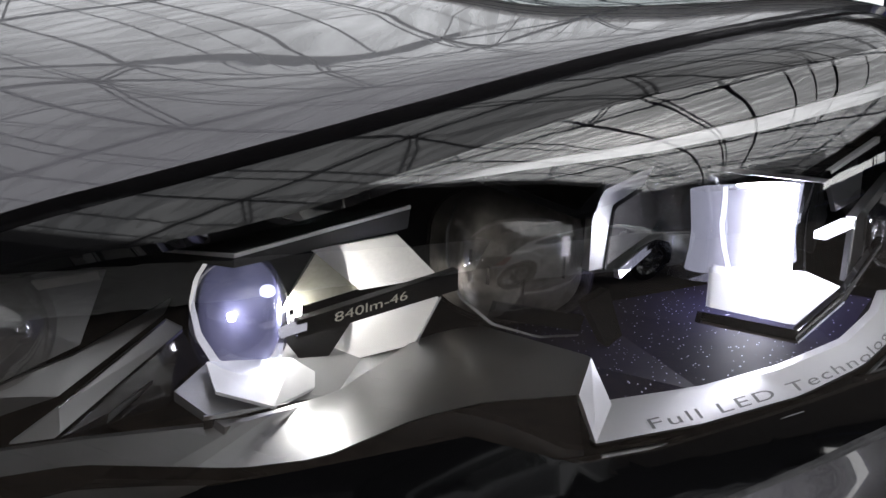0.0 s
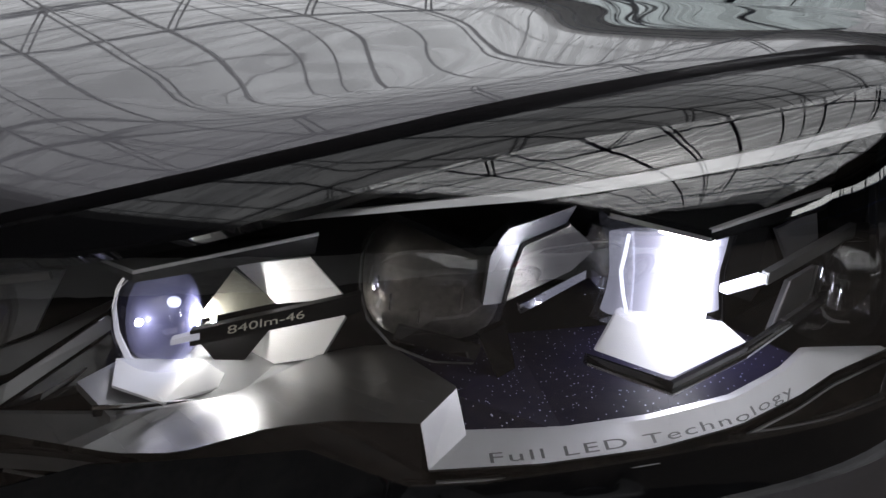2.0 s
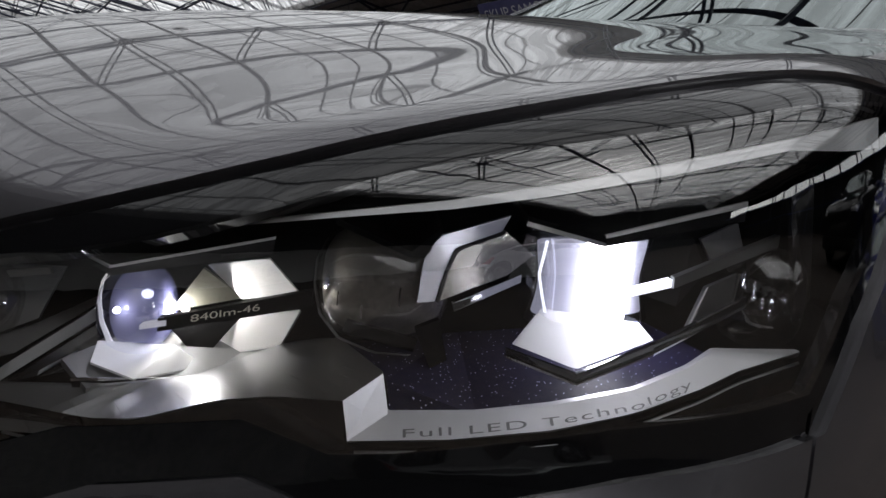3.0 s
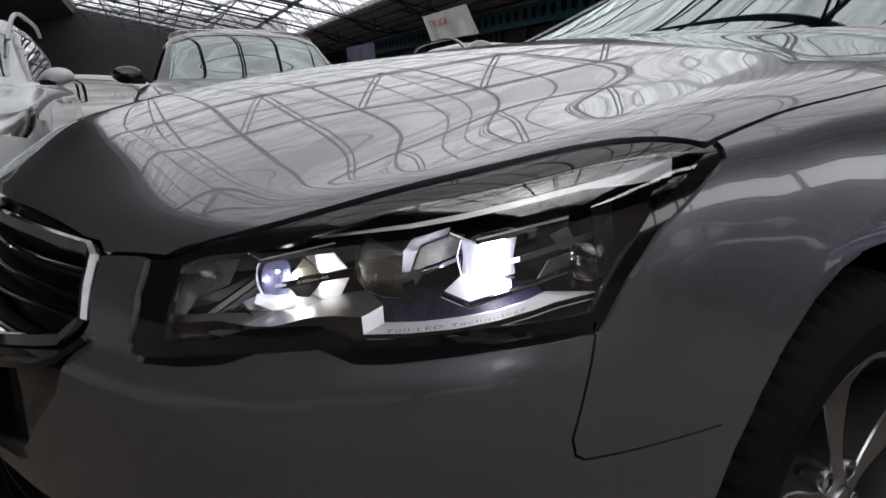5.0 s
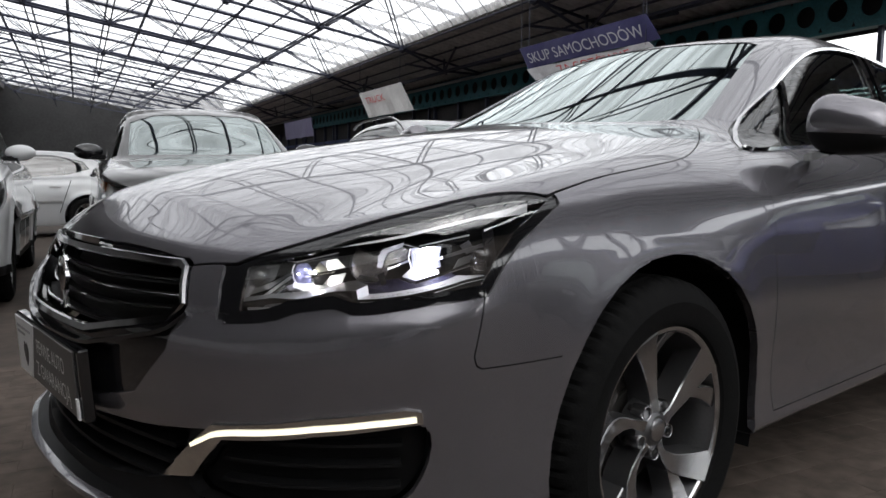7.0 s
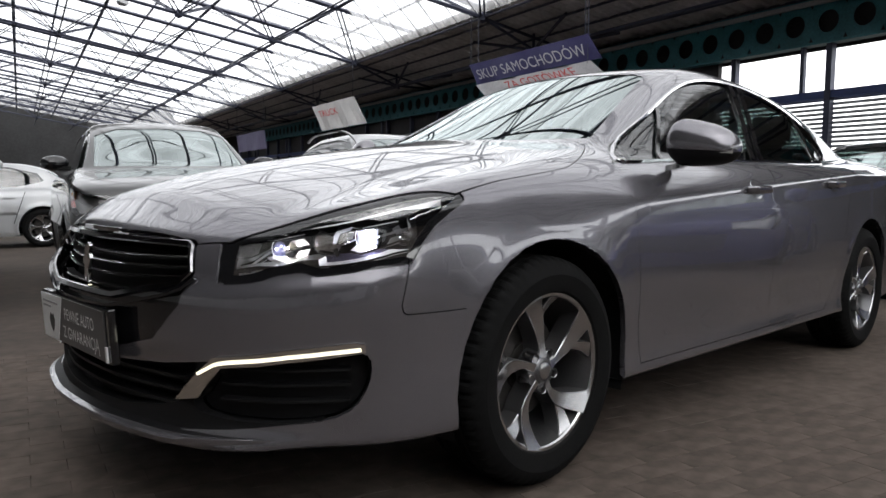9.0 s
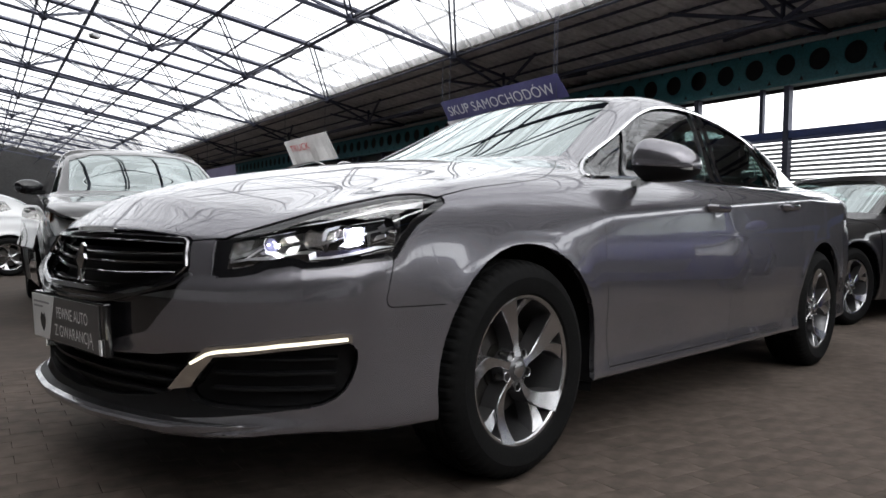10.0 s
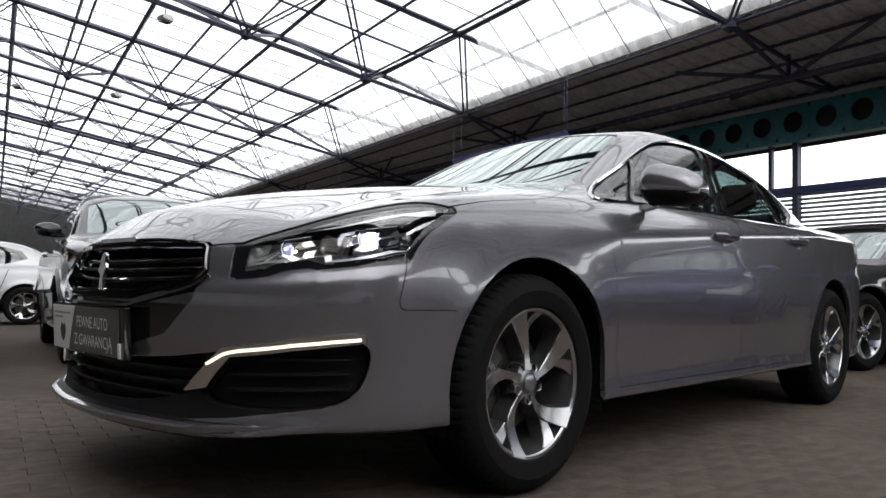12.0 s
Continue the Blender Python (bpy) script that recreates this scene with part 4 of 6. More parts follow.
# daytime lights, recesses
DRL_GLOW = lamp_material("daytime_glow", (1.0, .94, .74), .32)
GOLD = material("pale_chrome", (.72, .70, .66), .16, 1.0, spread=.05)
for s in (-1, 1):
    rec = patch("fog_recess", "fog", BLACK, car, s, inset=.045)
    d = patch("daytime_light", "drl", GOLD, car, s, swell=.007, rim=.04, label="pale chrome blade with a lit light strip")
    bm = bmesh.new()
    line = flank_line(smooth_line([(-.888, .415), (-.872, .443), (-.855, .4515), (-.769, .470), (-.70, .4795), (-.64, .486)], 30), .008, s)
    sweep(bm, line, [(-.004, -.0036), (.004, -.0036), (.004, .0036), (-.004, .0036)])
    part("light_strip", bm, DRL_GLOW, d, "lit warm white light strip", smooth=.6)
    for z in (.425, .39, .352):
        bm = bmesh.new()
        line = flank_line([(x, z + .05 * (x + .76)) for x in np.linspace(-.865, -.655, 15)], -.028, s)
        sweep(bm, line, [(-.012, -.005), (.012, -.003), (.012, .003), (-.012, .005)])
        part("fog_slat", bm, BLACK, rec, smooth=.6)

# ---------------------------------------------------------------- headlights
LAMP_BLACK = material("lamp_black", (.004, .004, .0045), .85, spec=.08)
# white in place of mirror, so the trays look flooded with LED light
TRAY = material("white_tray", (.82, .82, .82), .5, .1, spread=.05, scale=80)
LU, LN = Vector((.764, -.645, 0)), Vector((-.645, -.764, 0))
LED = lamp_material("led_white", (1.0, .985, .99), 38.0)
CHIP = lamp_material("led_chip", (1.0, .985, .96), 170.0)
# darker copy of the reflector
GREY_FACET = material("plain_grey_facet", (.19, .19, .193), .28, .7, spread=.06, scale=120)
BLADE = material("bright_satin_blade", (.76, .76, .765), .42, .55, spread=.04, scale=120)
GUIDE = material("bright_light_guide", (.92, .92, .93), .34, .9, spread=.03, scale=60)
STEP = material("dull_satin_step", (.30, .30, .305), .36, 1.0, spread=.05, scale=120)
# lit copy of the reflector: whiter and duller, to show LED light
LIT_FACET = material("lit_white_facet", (.80, .79, .77), .38, .45, spread=.04, scale=120)
# clear optics given a glow of their own, for LED light inside them
LED_SOFT = lamp_material("led_glow_optic", (.86, .88, 1.0), 1.2)
VIOLET = lamp_material("violet_glow_optic", (.24, .24, .38), .16)
PALE = lamp_material("pale_glow_optic", (.40, .40, .46), .55)
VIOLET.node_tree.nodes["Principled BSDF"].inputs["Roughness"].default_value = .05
RIM_LIGHT = lamp_material("rim_glow", (1.0, .98, .99), .32)
OPTIC = pane_material("clear_optic", (.80, .82, .92), .06, 1.5)
OPTIC_GREY = pane_material("smoked_optic", (.78, .77, .76), .08, 1.5)
MIRRORY = material("lamp_reflector", (.82, .82, .83), .30, 1.0, spread=.04, scale=80)
SATIN_LAMP = material("satin_bezel", (.42, .42, .425), .33, 1.0, spread=.05, scale=120)


VISOR = material("dark_visor", (.05, .05, .052), .22, .3, coat=.6)
BEZEL = material("dull_bezel", (.30, .30, .305), .5, .8, spread=.05, scale=120)


def sparkle_material():
    """Dark glossy base with violet specks; the violet sheen is put into the colour."""
    m = material("violet_sheen_base", (.006, .005, .016), .55, spec=.12)
    n, l = m.node_tree.nodes, m.node_tree.links
    b = n["Principled BSDF"]
    where, dots, ramp = n.new("ShaderNodeTexCoord"), n.new("ShaderNodeTexVoronoi"), n.new("ShaderNodeValToRGB")
    dots.inputs["Scale"].default_value = 420
    ramp.color_ramp.elements[0].position, ramp.color_ramp.elements[0].color = .09, (.75, .72, 1.0, 1)
    ramp.color_ramp.elements[1].position, ramp.color_ramp.elements[1].color = .15, (.009, .008, .024, 1)
    l.new(where.outputs["Object"], dots.inputs["Vector"])
    l.new(dots.outputs["Distance"], ramp.inputs[0])
    l.new(ramp.outputs[0], b.inputs["Base Color"])
    return m


SPARKLE = sparkle_material()


def lp(u, d, z, s=-1):
    """A point of the lamp: along it, outward, up."""
    v = LU * u + LN * d
    return Vector((v.x, -s * v.y, z))


def plate_part(name, pts, mat, parent, s, thick=.003, back=(0, -1, 0), label=""):
    """A flat or folded plate from its corners, with a thickness."""
    bm = bmesh.new()
    a = [bm.verts.new(lp(*q, s)) for q in pts]
    b = [bm.verts.new(lp(q[0] + thick * back[0], q[1] + thick * back[1], q[2] + thick * back[2], s)) for q in pts]
    n = len(a)
    bm.faces.new(a)
    bm.faces.new(b[::-1])
    for k in range(n):
        bm.faces.new((a[k], b[k], b[(k + 1) % n], a[(k + 1) % n]))
    bmesh.ops.recalc_face_normals(bm, faces=bm.faces[:])
    bmesh.ops.triangulate(bm, faces=[f for f in bm.faces if len(f.verts) > 4])
    return part(name, bm, mat, parent, label)


def strip_part(name, top, low, mat, parent, s, thick=.004, label="", n=28):
    """A band between two lines."""
    top, low = smooth_line(top, n), smooth_line(low, n)
    bm = bmesh.new()
    rows = [[bm.verts.new(lp(*q, s)) for q in line] for line in (top, low, low - (0, thick, 0), top - (0, thick, 0))]
    for r, q in zip(rows, rows[1:] + rows[:1]):
        for k in range(n - 1):
            bm.faces.new((r[k], r[k + 1], q[k + 1], q[k]))
    bmesh.ops.recalc_face_normals(bm, faces=bm.faces[:])
    return part(name, bm, mat, parent, label, smooth=.5)


def dome(name, c, r, mat, parent, s, power=2.0, label="", seg=28):
    """A rounded optic: a super-ellipsoid, of which the outward half shows."""
    bm = bmesh.new()
    sp = lambda v: math.copysign(abs(v) ** (2 / power), v)
    grid = []
    for i in range(seg // 2 + 1):
        a = -math.pi / 2 + math.pi * i / (seg // 2)
        ring = []
        for j in range(seg):
            b = 2 * math.pi * j / seg
            ring.append(bm.verts.new(lp(c[0] + r[0] * sp(math.cos(a)) * sp(math.cos(b)), c[1] + r[1] * sp(math.cos(a)) * sp(math.sin(b)), c[2] + r[2] * sp(math.sin(a)), s)))
        grid.append(ring)
    for p0, p1 in zip(grid, grid[1:]):
        for j in range(seg):
            bm.faces.new((p0[j], p0[(j + 1) % seg], p1[(j + 1) % seg], p1[j]))
    bmesh.ops.remove_doubles(bm, verts=bm.verts[:], dist=1e-5)
    bmesh.ops.recalc_face_normals(bm, faces=bm.faces[:])
    return part(name, bm, mat, parent, label, smooth=.9)


def column(name, u0, d0, rows, deep, mat, parent, s, label=""):
    """An upright optic whose width changes with height: rows of (z, half width), rounded in plan."""
    bm = bmesh.new()
    n, rings = 24, []
    for z, w in rows:
        ring = []
        for k in range(n):
            a = 2 * math.pi * k / n
            c, q = math.cos(a), math.sin(a)
            ring.append(bm.verts.new(lp(u0 + w * math.copysign(abs(c) ** .55, c), d0 + deep * math.copysign(abs(q) ** .7, q), z + (.10 * w * c), s)))
        rings.append(ring)
    for r, q in zip(rings, rings[1:]):
        for k in range(n):
            bm.faces.new((r[k], r[(k + 1) % n], q[(k + 1) % n], q[k]))
    bm.faces.new(rings[0][::-1])
    bm.faces.new(rings[-1])
    bmesh.ops.recalc_face_normals(bm, faces=bm.faces[:])
    return part(name, bm, mat, parent, label, smooth=.7)


def cover_skin():
    """The clear cover: easy in plan, and bent back along the light guide."""
    co, faces, nrm, lab = fair(["lens", "lens_top"], ((.764, .645, 0), (0, 0, 1), (-.645, .764, 0)), 3)
    v = co[:, 2] - np.interp(.764 * co[:, 0] + .645 * co[:, 1], GUIDE_U, GUIDE_Z)
    lean = BEND(v)
    flat = nrm[:, :2] / np.maximum(np.linalg.norm(nrm[:, :2], axis=1), 1e-6)[:, None]
    return co, faces, np.column_stack([flat * np.cos(lean)[:, None], np.sin(lean)]), lab


BEND = soft([-.20, -.12, -.06, -.025, -.005, .010, .03, .06], [radians(a) for a in (-3, -2, 0, 4, 15, 32, 42, 51)], .005)
COVER = cover_skin()
for s in (-1, 1):
    lamp = patch("headlight", "surround", GLOSS_BLACK, car, s, inset=.004, rim=.006, label="LED headlight with lit projectors behind a clear cover")
    patch("cover", ["lens", "lens_top"], LENS, lamp, s, inset=.001, of=COVER).visible_shadow = False
    strip_part("bowl", [(-.28, .90, .715), (-.10, .905, .765), (0, .90, .792), (.12, .87, .820), (.24, .83, .840)], [(-.28, .90, .60), (-.10, .905, .62), (0, .90, .64), (.12, .87, .67), (.24, .83, .70)], LAMP_BLACK, lamp, s, .003, "black inside of the lamp")
    strip_part("bowl_floor", [(-.28, .90, .625), (-.10, .905, .635), (0, .90, .645), (.12, .87, .675), (.24, .83, .72)], [(-.28, .962, .628), (-.10, 1.0, .640), (0, 1.015, .655), (.12, .99, .678), (.21, .935, .72)], LAMP_BLACK, lamp, s, .003)
    # inner projector
    plate_part("projector_hood", [(-.1855, .945, .7312), (-.160, .985, .7348), (-.094, .958, .7483), (-.092, .91, .752), (-.180, .912, .736)], VISOR, lamp, s, .002, (0, 0, -1))
    plate_part("hood_edge", [(-.1855, .9455, .7310), (-.160, .9865, .7340), (-.094, .959, .7474), (-.094, .959, .7487), (-.160, .9865, .7352), (-.1855, .9455, .7318)], BLADE, lamp, s, .002)
    plate_part("hood_face", [(-.1855, .945, .7292), (-.160, .986, .7308), (-.095, .959, .7400), (-.094, .9585, .7475), (-.160, .986, .7341), (-.1855, .945, .7311)], VISOR, lamp, s, .002)
    dome("projector_lens", (-.156, .958, .709), (.017, .024, .023), OPTIC, lamp, s, 2.3, "violet-tinted clear lens")
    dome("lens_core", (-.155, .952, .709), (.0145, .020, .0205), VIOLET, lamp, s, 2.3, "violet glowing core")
    dome("led", (-.160, .976, .713), (.0014, .002, .0014), LED, lamp, s, 2.2, "white glow of the LED")
    # glowing bead put in for a bright spot in the lens
    dome("led", (-.148, .972, .7205), (.0026, .002, .0022), LED_SOFT, lamp, s, 2.2, "white glow of the LED")
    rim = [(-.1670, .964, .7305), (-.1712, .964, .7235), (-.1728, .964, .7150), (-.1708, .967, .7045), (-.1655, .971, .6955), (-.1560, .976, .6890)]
    # the lens's bright crescent, put in as a self-glowing strip
    strip_part("rim_highlight", rim, [(u + .0012 + .0012 * k / 5, d + .001, z + .0004 * k) for k, (u, d, z) in enumerate(rim)], RIM_LIGHT, lamp, s, .0015, "glowing strip for the bright edge of the lens", n=24)
    plate_part("led", [(-.1345, .951, .706), (-.1345, .960, .706), (-.1345, .960, .714), (-.1345, .951, .714)], CHIP, lamp, s, .001, (-1, 0, 0), label="white glow of the LED chip")
    plate_part("led", [(-.158, .972, .6925), (-.140, .962, .690), (-.138, .958, .691), (-.155, .965, .694)], LED_SOFT, lamp, s, .0015, (0, 0, -1), "white glow of the LED")
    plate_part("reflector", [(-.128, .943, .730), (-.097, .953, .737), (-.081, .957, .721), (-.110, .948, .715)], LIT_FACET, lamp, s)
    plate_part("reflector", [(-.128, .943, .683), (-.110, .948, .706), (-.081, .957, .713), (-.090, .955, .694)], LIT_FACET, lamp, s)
    plate_part("facet_rim", [(-.090, .9558, .694), (-.081, .9578, .713), (-.0800, .9578, .713), (-.0890, .9558, .694)], CHROME, lamp, s, .001)
    plate_part("reflector", [(-.142, .956, .709), (-.128, .952, .730), (-.110, .9457, .715)], material("warm_facet", (.36, .35, .29), .35, .9, spread=.1, scale=90), lamp, s)
    plate_part("dark_core", [(-.142, .9575, .702), (-.138, .9565, .708), (-.110, .9467, .7065), (-.128, .953, .683)], BLACK, lamp, s, .002)
    bar = plate_part("marked_bar", [(-.140, .984, .7065), (-.075, .962, .7165), (-.075, .962, .7245), (-.140, .984, .7125)], BLACK, lamp, s, .006)
    # clear tip, made to glow for the light it catches
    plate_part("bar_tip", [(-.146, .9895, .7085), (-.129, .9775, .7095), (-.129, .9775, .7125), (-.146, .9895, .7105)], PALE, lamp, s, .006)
    lettering("marking", "840lm-46", material("warm_marking", (.80, .76, .62), .5), bar, lambda x, y: lp(-.127 + .029 * x, .9803 - .0098 * x, .7106 + .0049 * x + .0033 * y, s)).visible_shadow = False
    plate_part("lit_tray", [(-.168, .976, .6985), (-.138, .962, .694), (-.124, .960, .684), (-.148, .990, .6865), (-.166, .990, .693)], TRAY, lamp, s, .001, (0, 0, -1))
    plate_part("bezel_plate", [(-.178, .990, .694), (-.164, 1.0, .685), (-.127, .976, .6805), (-.088, .953, .692), (-.10, .935, .692), (-.160, .955, .698)], BEZEL, lamp, s, .003, (0, 0, -1))
    plate_part("bezel_edge", [(-.170, .999, .6845), (-.127, .977, .6795), (-.088, .954, .691), (-.088, .955, .6945), (-.127, .978, .683), (-.170, 1.0, .688)], GLOSS_BLACK, lamp, s, .002)
    plate_part("bezel_line", [(-.170, 1.0005, .6878), (-.127, .9785, .6828), (-.088, .9555, .6943), (-.088, .9555, .6953), (-.127, .9785, .6840), (-.170, 1.0005, .689)], CHROME, lamp, s, .001)
    # inner indicator
    dome("indicator_lens", (-.236, .935, .702), (.022, .022, .024), OPTIC_GREY, lamp, s, 2.0, "violet-grey indicator lens")
    plate_part("indicator_tab", [(-.222, .945, .721), (-.202, .945, .724), (-.201, .945, .721), (-.220, .945, .718)], SATIN_LAMP, lamp, s)
    plate_part("side_blade", [(-.212, .968, .6745), (-.1745, .947, .7030), (-.1800, .944, .7055), (-.2130, .959, .6815), (-.2280, .958, .6700)], BLADE, lamp, s, .003)
    plate_part("blade_line", [(-.2135, .9695, .6735), (-.1745, .9482, .7020), (-.1745, .9482, .7032), (-.2135, .9695, .6748)], CHROME, lamp, s, .001)
    plate_part("blade_line", [(-.2130, .9602, .6815), (-.1800, .9450, .7055), (-.1800, .9450, .7061), (-.2130, .9602, .6822)], CHROME, lamp, s, .001)
    plate_part("side_wall", [(-.214, .954, .6835), (-.1805, .940, .7070), (-.1780, .936, .7115), (-.2100, .946, .6950), (-.240, .950, .684), (-.250, .952, .672)], SATIN_LAMP, lamp, s, .003)
    plate_part("pocket_wall", [(-.212, .966, .6735), (-.1745, .945, .7015), (-.168, .948, .690), (-.180, .962, .680)], GLOSS_BLACK, lamp, s, .002)
    plate_part("pocket_tab", [(-.1985, .966, .6770), (-.1850, .955, .6850), (-.1845, .955, .6870), (-.1980, .965, .6792)], SATIN_LAMP, lamp, s, .002)
    plate_part("inner_wall", [(-.262, .962, .650), (-.240, .949, .684), (-.208, .943, .698), (-.200, .932, .722), (-.258, .938, .722), (-.275, .955, .690)], BEZEL, lamp, s, .003)
    plate_part("lower_strip", [(-.218, .978, .6555), (-.161, 1.0030, .6640), (-.161, 1.0020, .6685), (-.218, .976, .6605)], BEZEL, lamp, s, .002)
    # pale plates put in as the glints on the gloss riser
    plate_part("riser_glint", [(-.1430, 1.009, .6675), (-.1180, 1.012, .6770), (-.1210, 1.012, .6715), (-.1360, 1.010, .6660)], MIRRORY, lamp, s, .001)
    plate_part("riser_glint", [(-.112, 1.013, .6770), (-.098, 1.014, .6795), (-.101, 1.0135, .6725), (-.114, 1.012, .6705)], GREY_FACET, lamp, s, .001)
    plate_part("chrome_foot", [(-.262, .975, .650), (-.200, .985, .652), (-.196, .985, .6575), (-.258, .975, .655)], CHROME, lamp, s)
    # silver step and lettered blade
    strip_part("silver_step", [(-.262, .966, .669), (-.205, .985, .6795), (-.159, 1.000, .686), (-.125, .980, .685), (-.087, .955, .696), (-.062, .955, .700), (-.040, 1.003, .699)],
               [(-.262, .972, .663), (-.205, .990, .674), (-.160, 1.010, .676), (-.138, 1.016, .679), (-.108, 1.015, .688), (-.085, 1.015, .691), (-.056, 1.022, .693)], STEP, lamp, s, .003, "satin silver step")
    plate_part("step_face", [(-.040, 1.003, .699), (-.037, 1.013, .685), (-.053, 1.029, .679), (-.056, 1.022, .693)], BLADE, lamp, s, .003)
    strip_part("step_riser", [(-.262, .970, .6625), (-.205, .988, .6735), (-.160, 1.009, .6755), (-.138, 1.015, .678), (-.108, 1.014, .687), (-.085, 1.014, .690), (-.056, 1.021, .6925)],
               [(-.262, .962, .648), (-.205, .980, .660), (-.160, .998, .661), (-.138, 1.006, .663), (-.105, 1.010, .667), (-.082, 1.014, .669), (-.054, 1.024, .673)], GLOSS_BLACK, lamp, s)
    strip_part("lettered_blade", [(-.037, 1.012, .685), (0, 1.018, .689), (.032, 1.020, .695), (.067, 1.016, .702), (.094, 1.006, .710), (.110, .996, .716), (.120, .990, .7145)],
               [(-.053, 1.029, .679), (-.012, 1.030, .682), (.030, 1.030, .688), (.065, 1.025, .695), (.098, 1.013, .703), (.119, 1.003, .709), (.156, .988, .7155)], BLADE, lamp, s, label="satin silver blade with lettering")
    strip_part("blade_edge", [(-.053, 1.0295, .6785), (-.012, 1.0305, .6815), (.030, 1.0305, .6875), (.065, 1.0255, .6945), (.098, 1.0135, .7025), (.119, 1.003, .7085), (.156, .9885, .715)],
               [(-.050, 1.025, .675), (-.012, 1.027, .6775), (.030, 1.027, .683), (.065, 1.022, .690), (.098, 1.010, .698), (.119, 1.0, .704), (.156, .985, .711)], GLOSS_BLACK, lamp, s)
    mid = smooth_line([(-.032, 1.0240, .6818), (-.006, 1.0255, .685), (.031, 1.0265, .6912), (.066, 1.0225, .698), (.092, 1.0125, .7055)], 60)
    lettering("lettering", "Full LED Technology", LETTER_FAINT, lamp,
              lambda x, y: lp(*[np.interp(x, np.linspace(0, 1, 60), mid[:, k]) for k in (0,)], float(np.interp(x, np.linspace(0, 1, 60), mid[:, 1])) + .0042 - .0040 * y,
                              float(np.interp(x, np.linspace(0, 1, 60), mid[:, 2])) - .0007 + .0020 * y, s), spacing=1.15)
    # highlights of the gloss-black ledges, laid on as satin strips
    for line in ([(-.205, .985, .6575), (-.160, 1.003, .6585), (-.138, 1.0105, .6605), (-.105, 1.014, .665), (-.082, 1.0175, .667), (-.054, 1.0275, .671)],
                 [(-.050, 1.0285, .6745), (-.012, 1.0305, .677), (.030, 1.0305, .6825), (.065, 1.0255, .6895), (.098, 1.0135, .6975), (.119, 1.0035, .7035), (.156, .9885, .7105)]):
        strip_part("edge_highlight", line, [(u, d + .0003, z - .0008) for u, d, z in line], SATIN_LAMP, lamp, s, .001, n=30)
    # sparkling dark floor between the modules
    plate_part("dark_floor", [(-.060, .955, .697), (-.038, 1.0, .695), (-.036, 1.011, .683), (0, 1.016, .687), (.032, 1.018, .692), (.067, 1.012, .699), (.110, .990, .712), (.10, .93, .712), (0, .93, .700)], SPARKLE, lamp, s, .003, (0, 0, -1))
    # middle module, unlit
    dome("middle_lens", (-.042, .938, .727), (.034, .033, .029), OPTIC_GREY, lamp, s, 2.9, "unlit smoked lens")
    smoky = material("smoky_core", (.40, .375, .345), .38, .25, spread=.25, scale=35)
    dome("middle_core", (-.041, .932, .727), (.0315, .029, .0275), smoky, lamp, s, 2.9)
    # highlight round the unlit lens, modelled as a satin strip
    rim = [(-.0705, .945, .7480), (-.0752, .948, .7380), (-.0757, .951, .7250), (-.0720, .957, .7120), (-.0620, .966, .7030), (-.0450, .9725, .6985), (-.0280, .9735, .6985)]
    strip_part("rim_highlight", rim, [(u + .0010, d, z + .0006) for u, d, z in rim], STEP, lamp, s, .001, n=24)
    # chrome slivers set on the glass in place of its reflected glints
    for u, d, z, h in ((-.0685, .957, .7265, .005), (-.0635, .9635, .7185, .007), (-.052, .9705, .7150, .006), (-.0345, .9705, .7215, .009)):
        plate_part("lens_glint", [(u, d, z), (u + .0009, d + .0003, z - .0004), (u + .0011, d + .0003, z + h), (u + .0002, d, z + h)], CHROME, lamp, s, .001)
    plate_part("middle_hood", [(-.066, .962, .757), (-.030, .972, .745), (-.022, .972, .7455), (-.016, .968, .757), (-.016, .92, .761), (-.062, .92, .761)], LAMP_BLACK, lamp, s, .003, (0, 0, 1))
    strip_part("middle_frame", [(-.026, .976, .725), (-.024, .973, .746), (-.017, .969, .756), (.019, .951, .766)], [(-.0175, .973, .7255), (-.0135, .969, .740), (-.009, .964, .750), (.015, .951, .758)], SATIN_LAMP, lamp, s, .005, n=16)
    strip_part("middle_outline", [(-.0175, .9735, .7255), (-.0135, .9695, .740), (-.009, .9645, .750), (.017, .9500, .7585)], [(-.0155, .9725, .7245), (-.0118, .9685, .739), (-.0073, .9635, .7485), (.017, .9495, .7565)], BLACK, lamp, s, .006, n=16)
    plate_part("middle_mirror", [(-.010, .962, .750), (.017, .948, .758), (.034, .942, .746), (.020, .950, .736), (-.015, .969, .725)], material("warm_mirror", (.34, .325, .29), .26, 1.0, spread=.15, scale=140), lamp, s)
    plate_part("middle_sill", [(-.009, .971, .7245), (.027, .951, .737), (.027, .951, .733), (-.008, .971, .7205)], CHROME, lamp, s, .004)
    plate_part("middle_leg", [(-.026, .975, .712), (-.015, .974, .717), (-.010, .978, .699), (-.018, .980, .695)], LAMP_BLACK, lamp, s, .006)
    plate_part("middle_shelf", [(-.060, .962, .705), (-.026, .972, .700), (-.024, .972, .706), (-.058, .962, .711)], GLOSS_BLACK, lamp, s, .004)
    # outer projector
    plate_part("projector_hood", [(.020, .986, .766), (.046, 1.018, .7625), (.130, .968, .773), (.130, .968, .7815), (.120, .92, .784), (.020, .93, .774)], LAMP_BLACK, lamp, s, .004, (0, 0, 1))
    plate_part("hood_face", [(.046, 1.0185, .7630), (.130, .9685, .7735), (.130, .9685, .7825), (.046, 1.0185, .7672)], GLOSS_BLACK, lamp, s, .003)
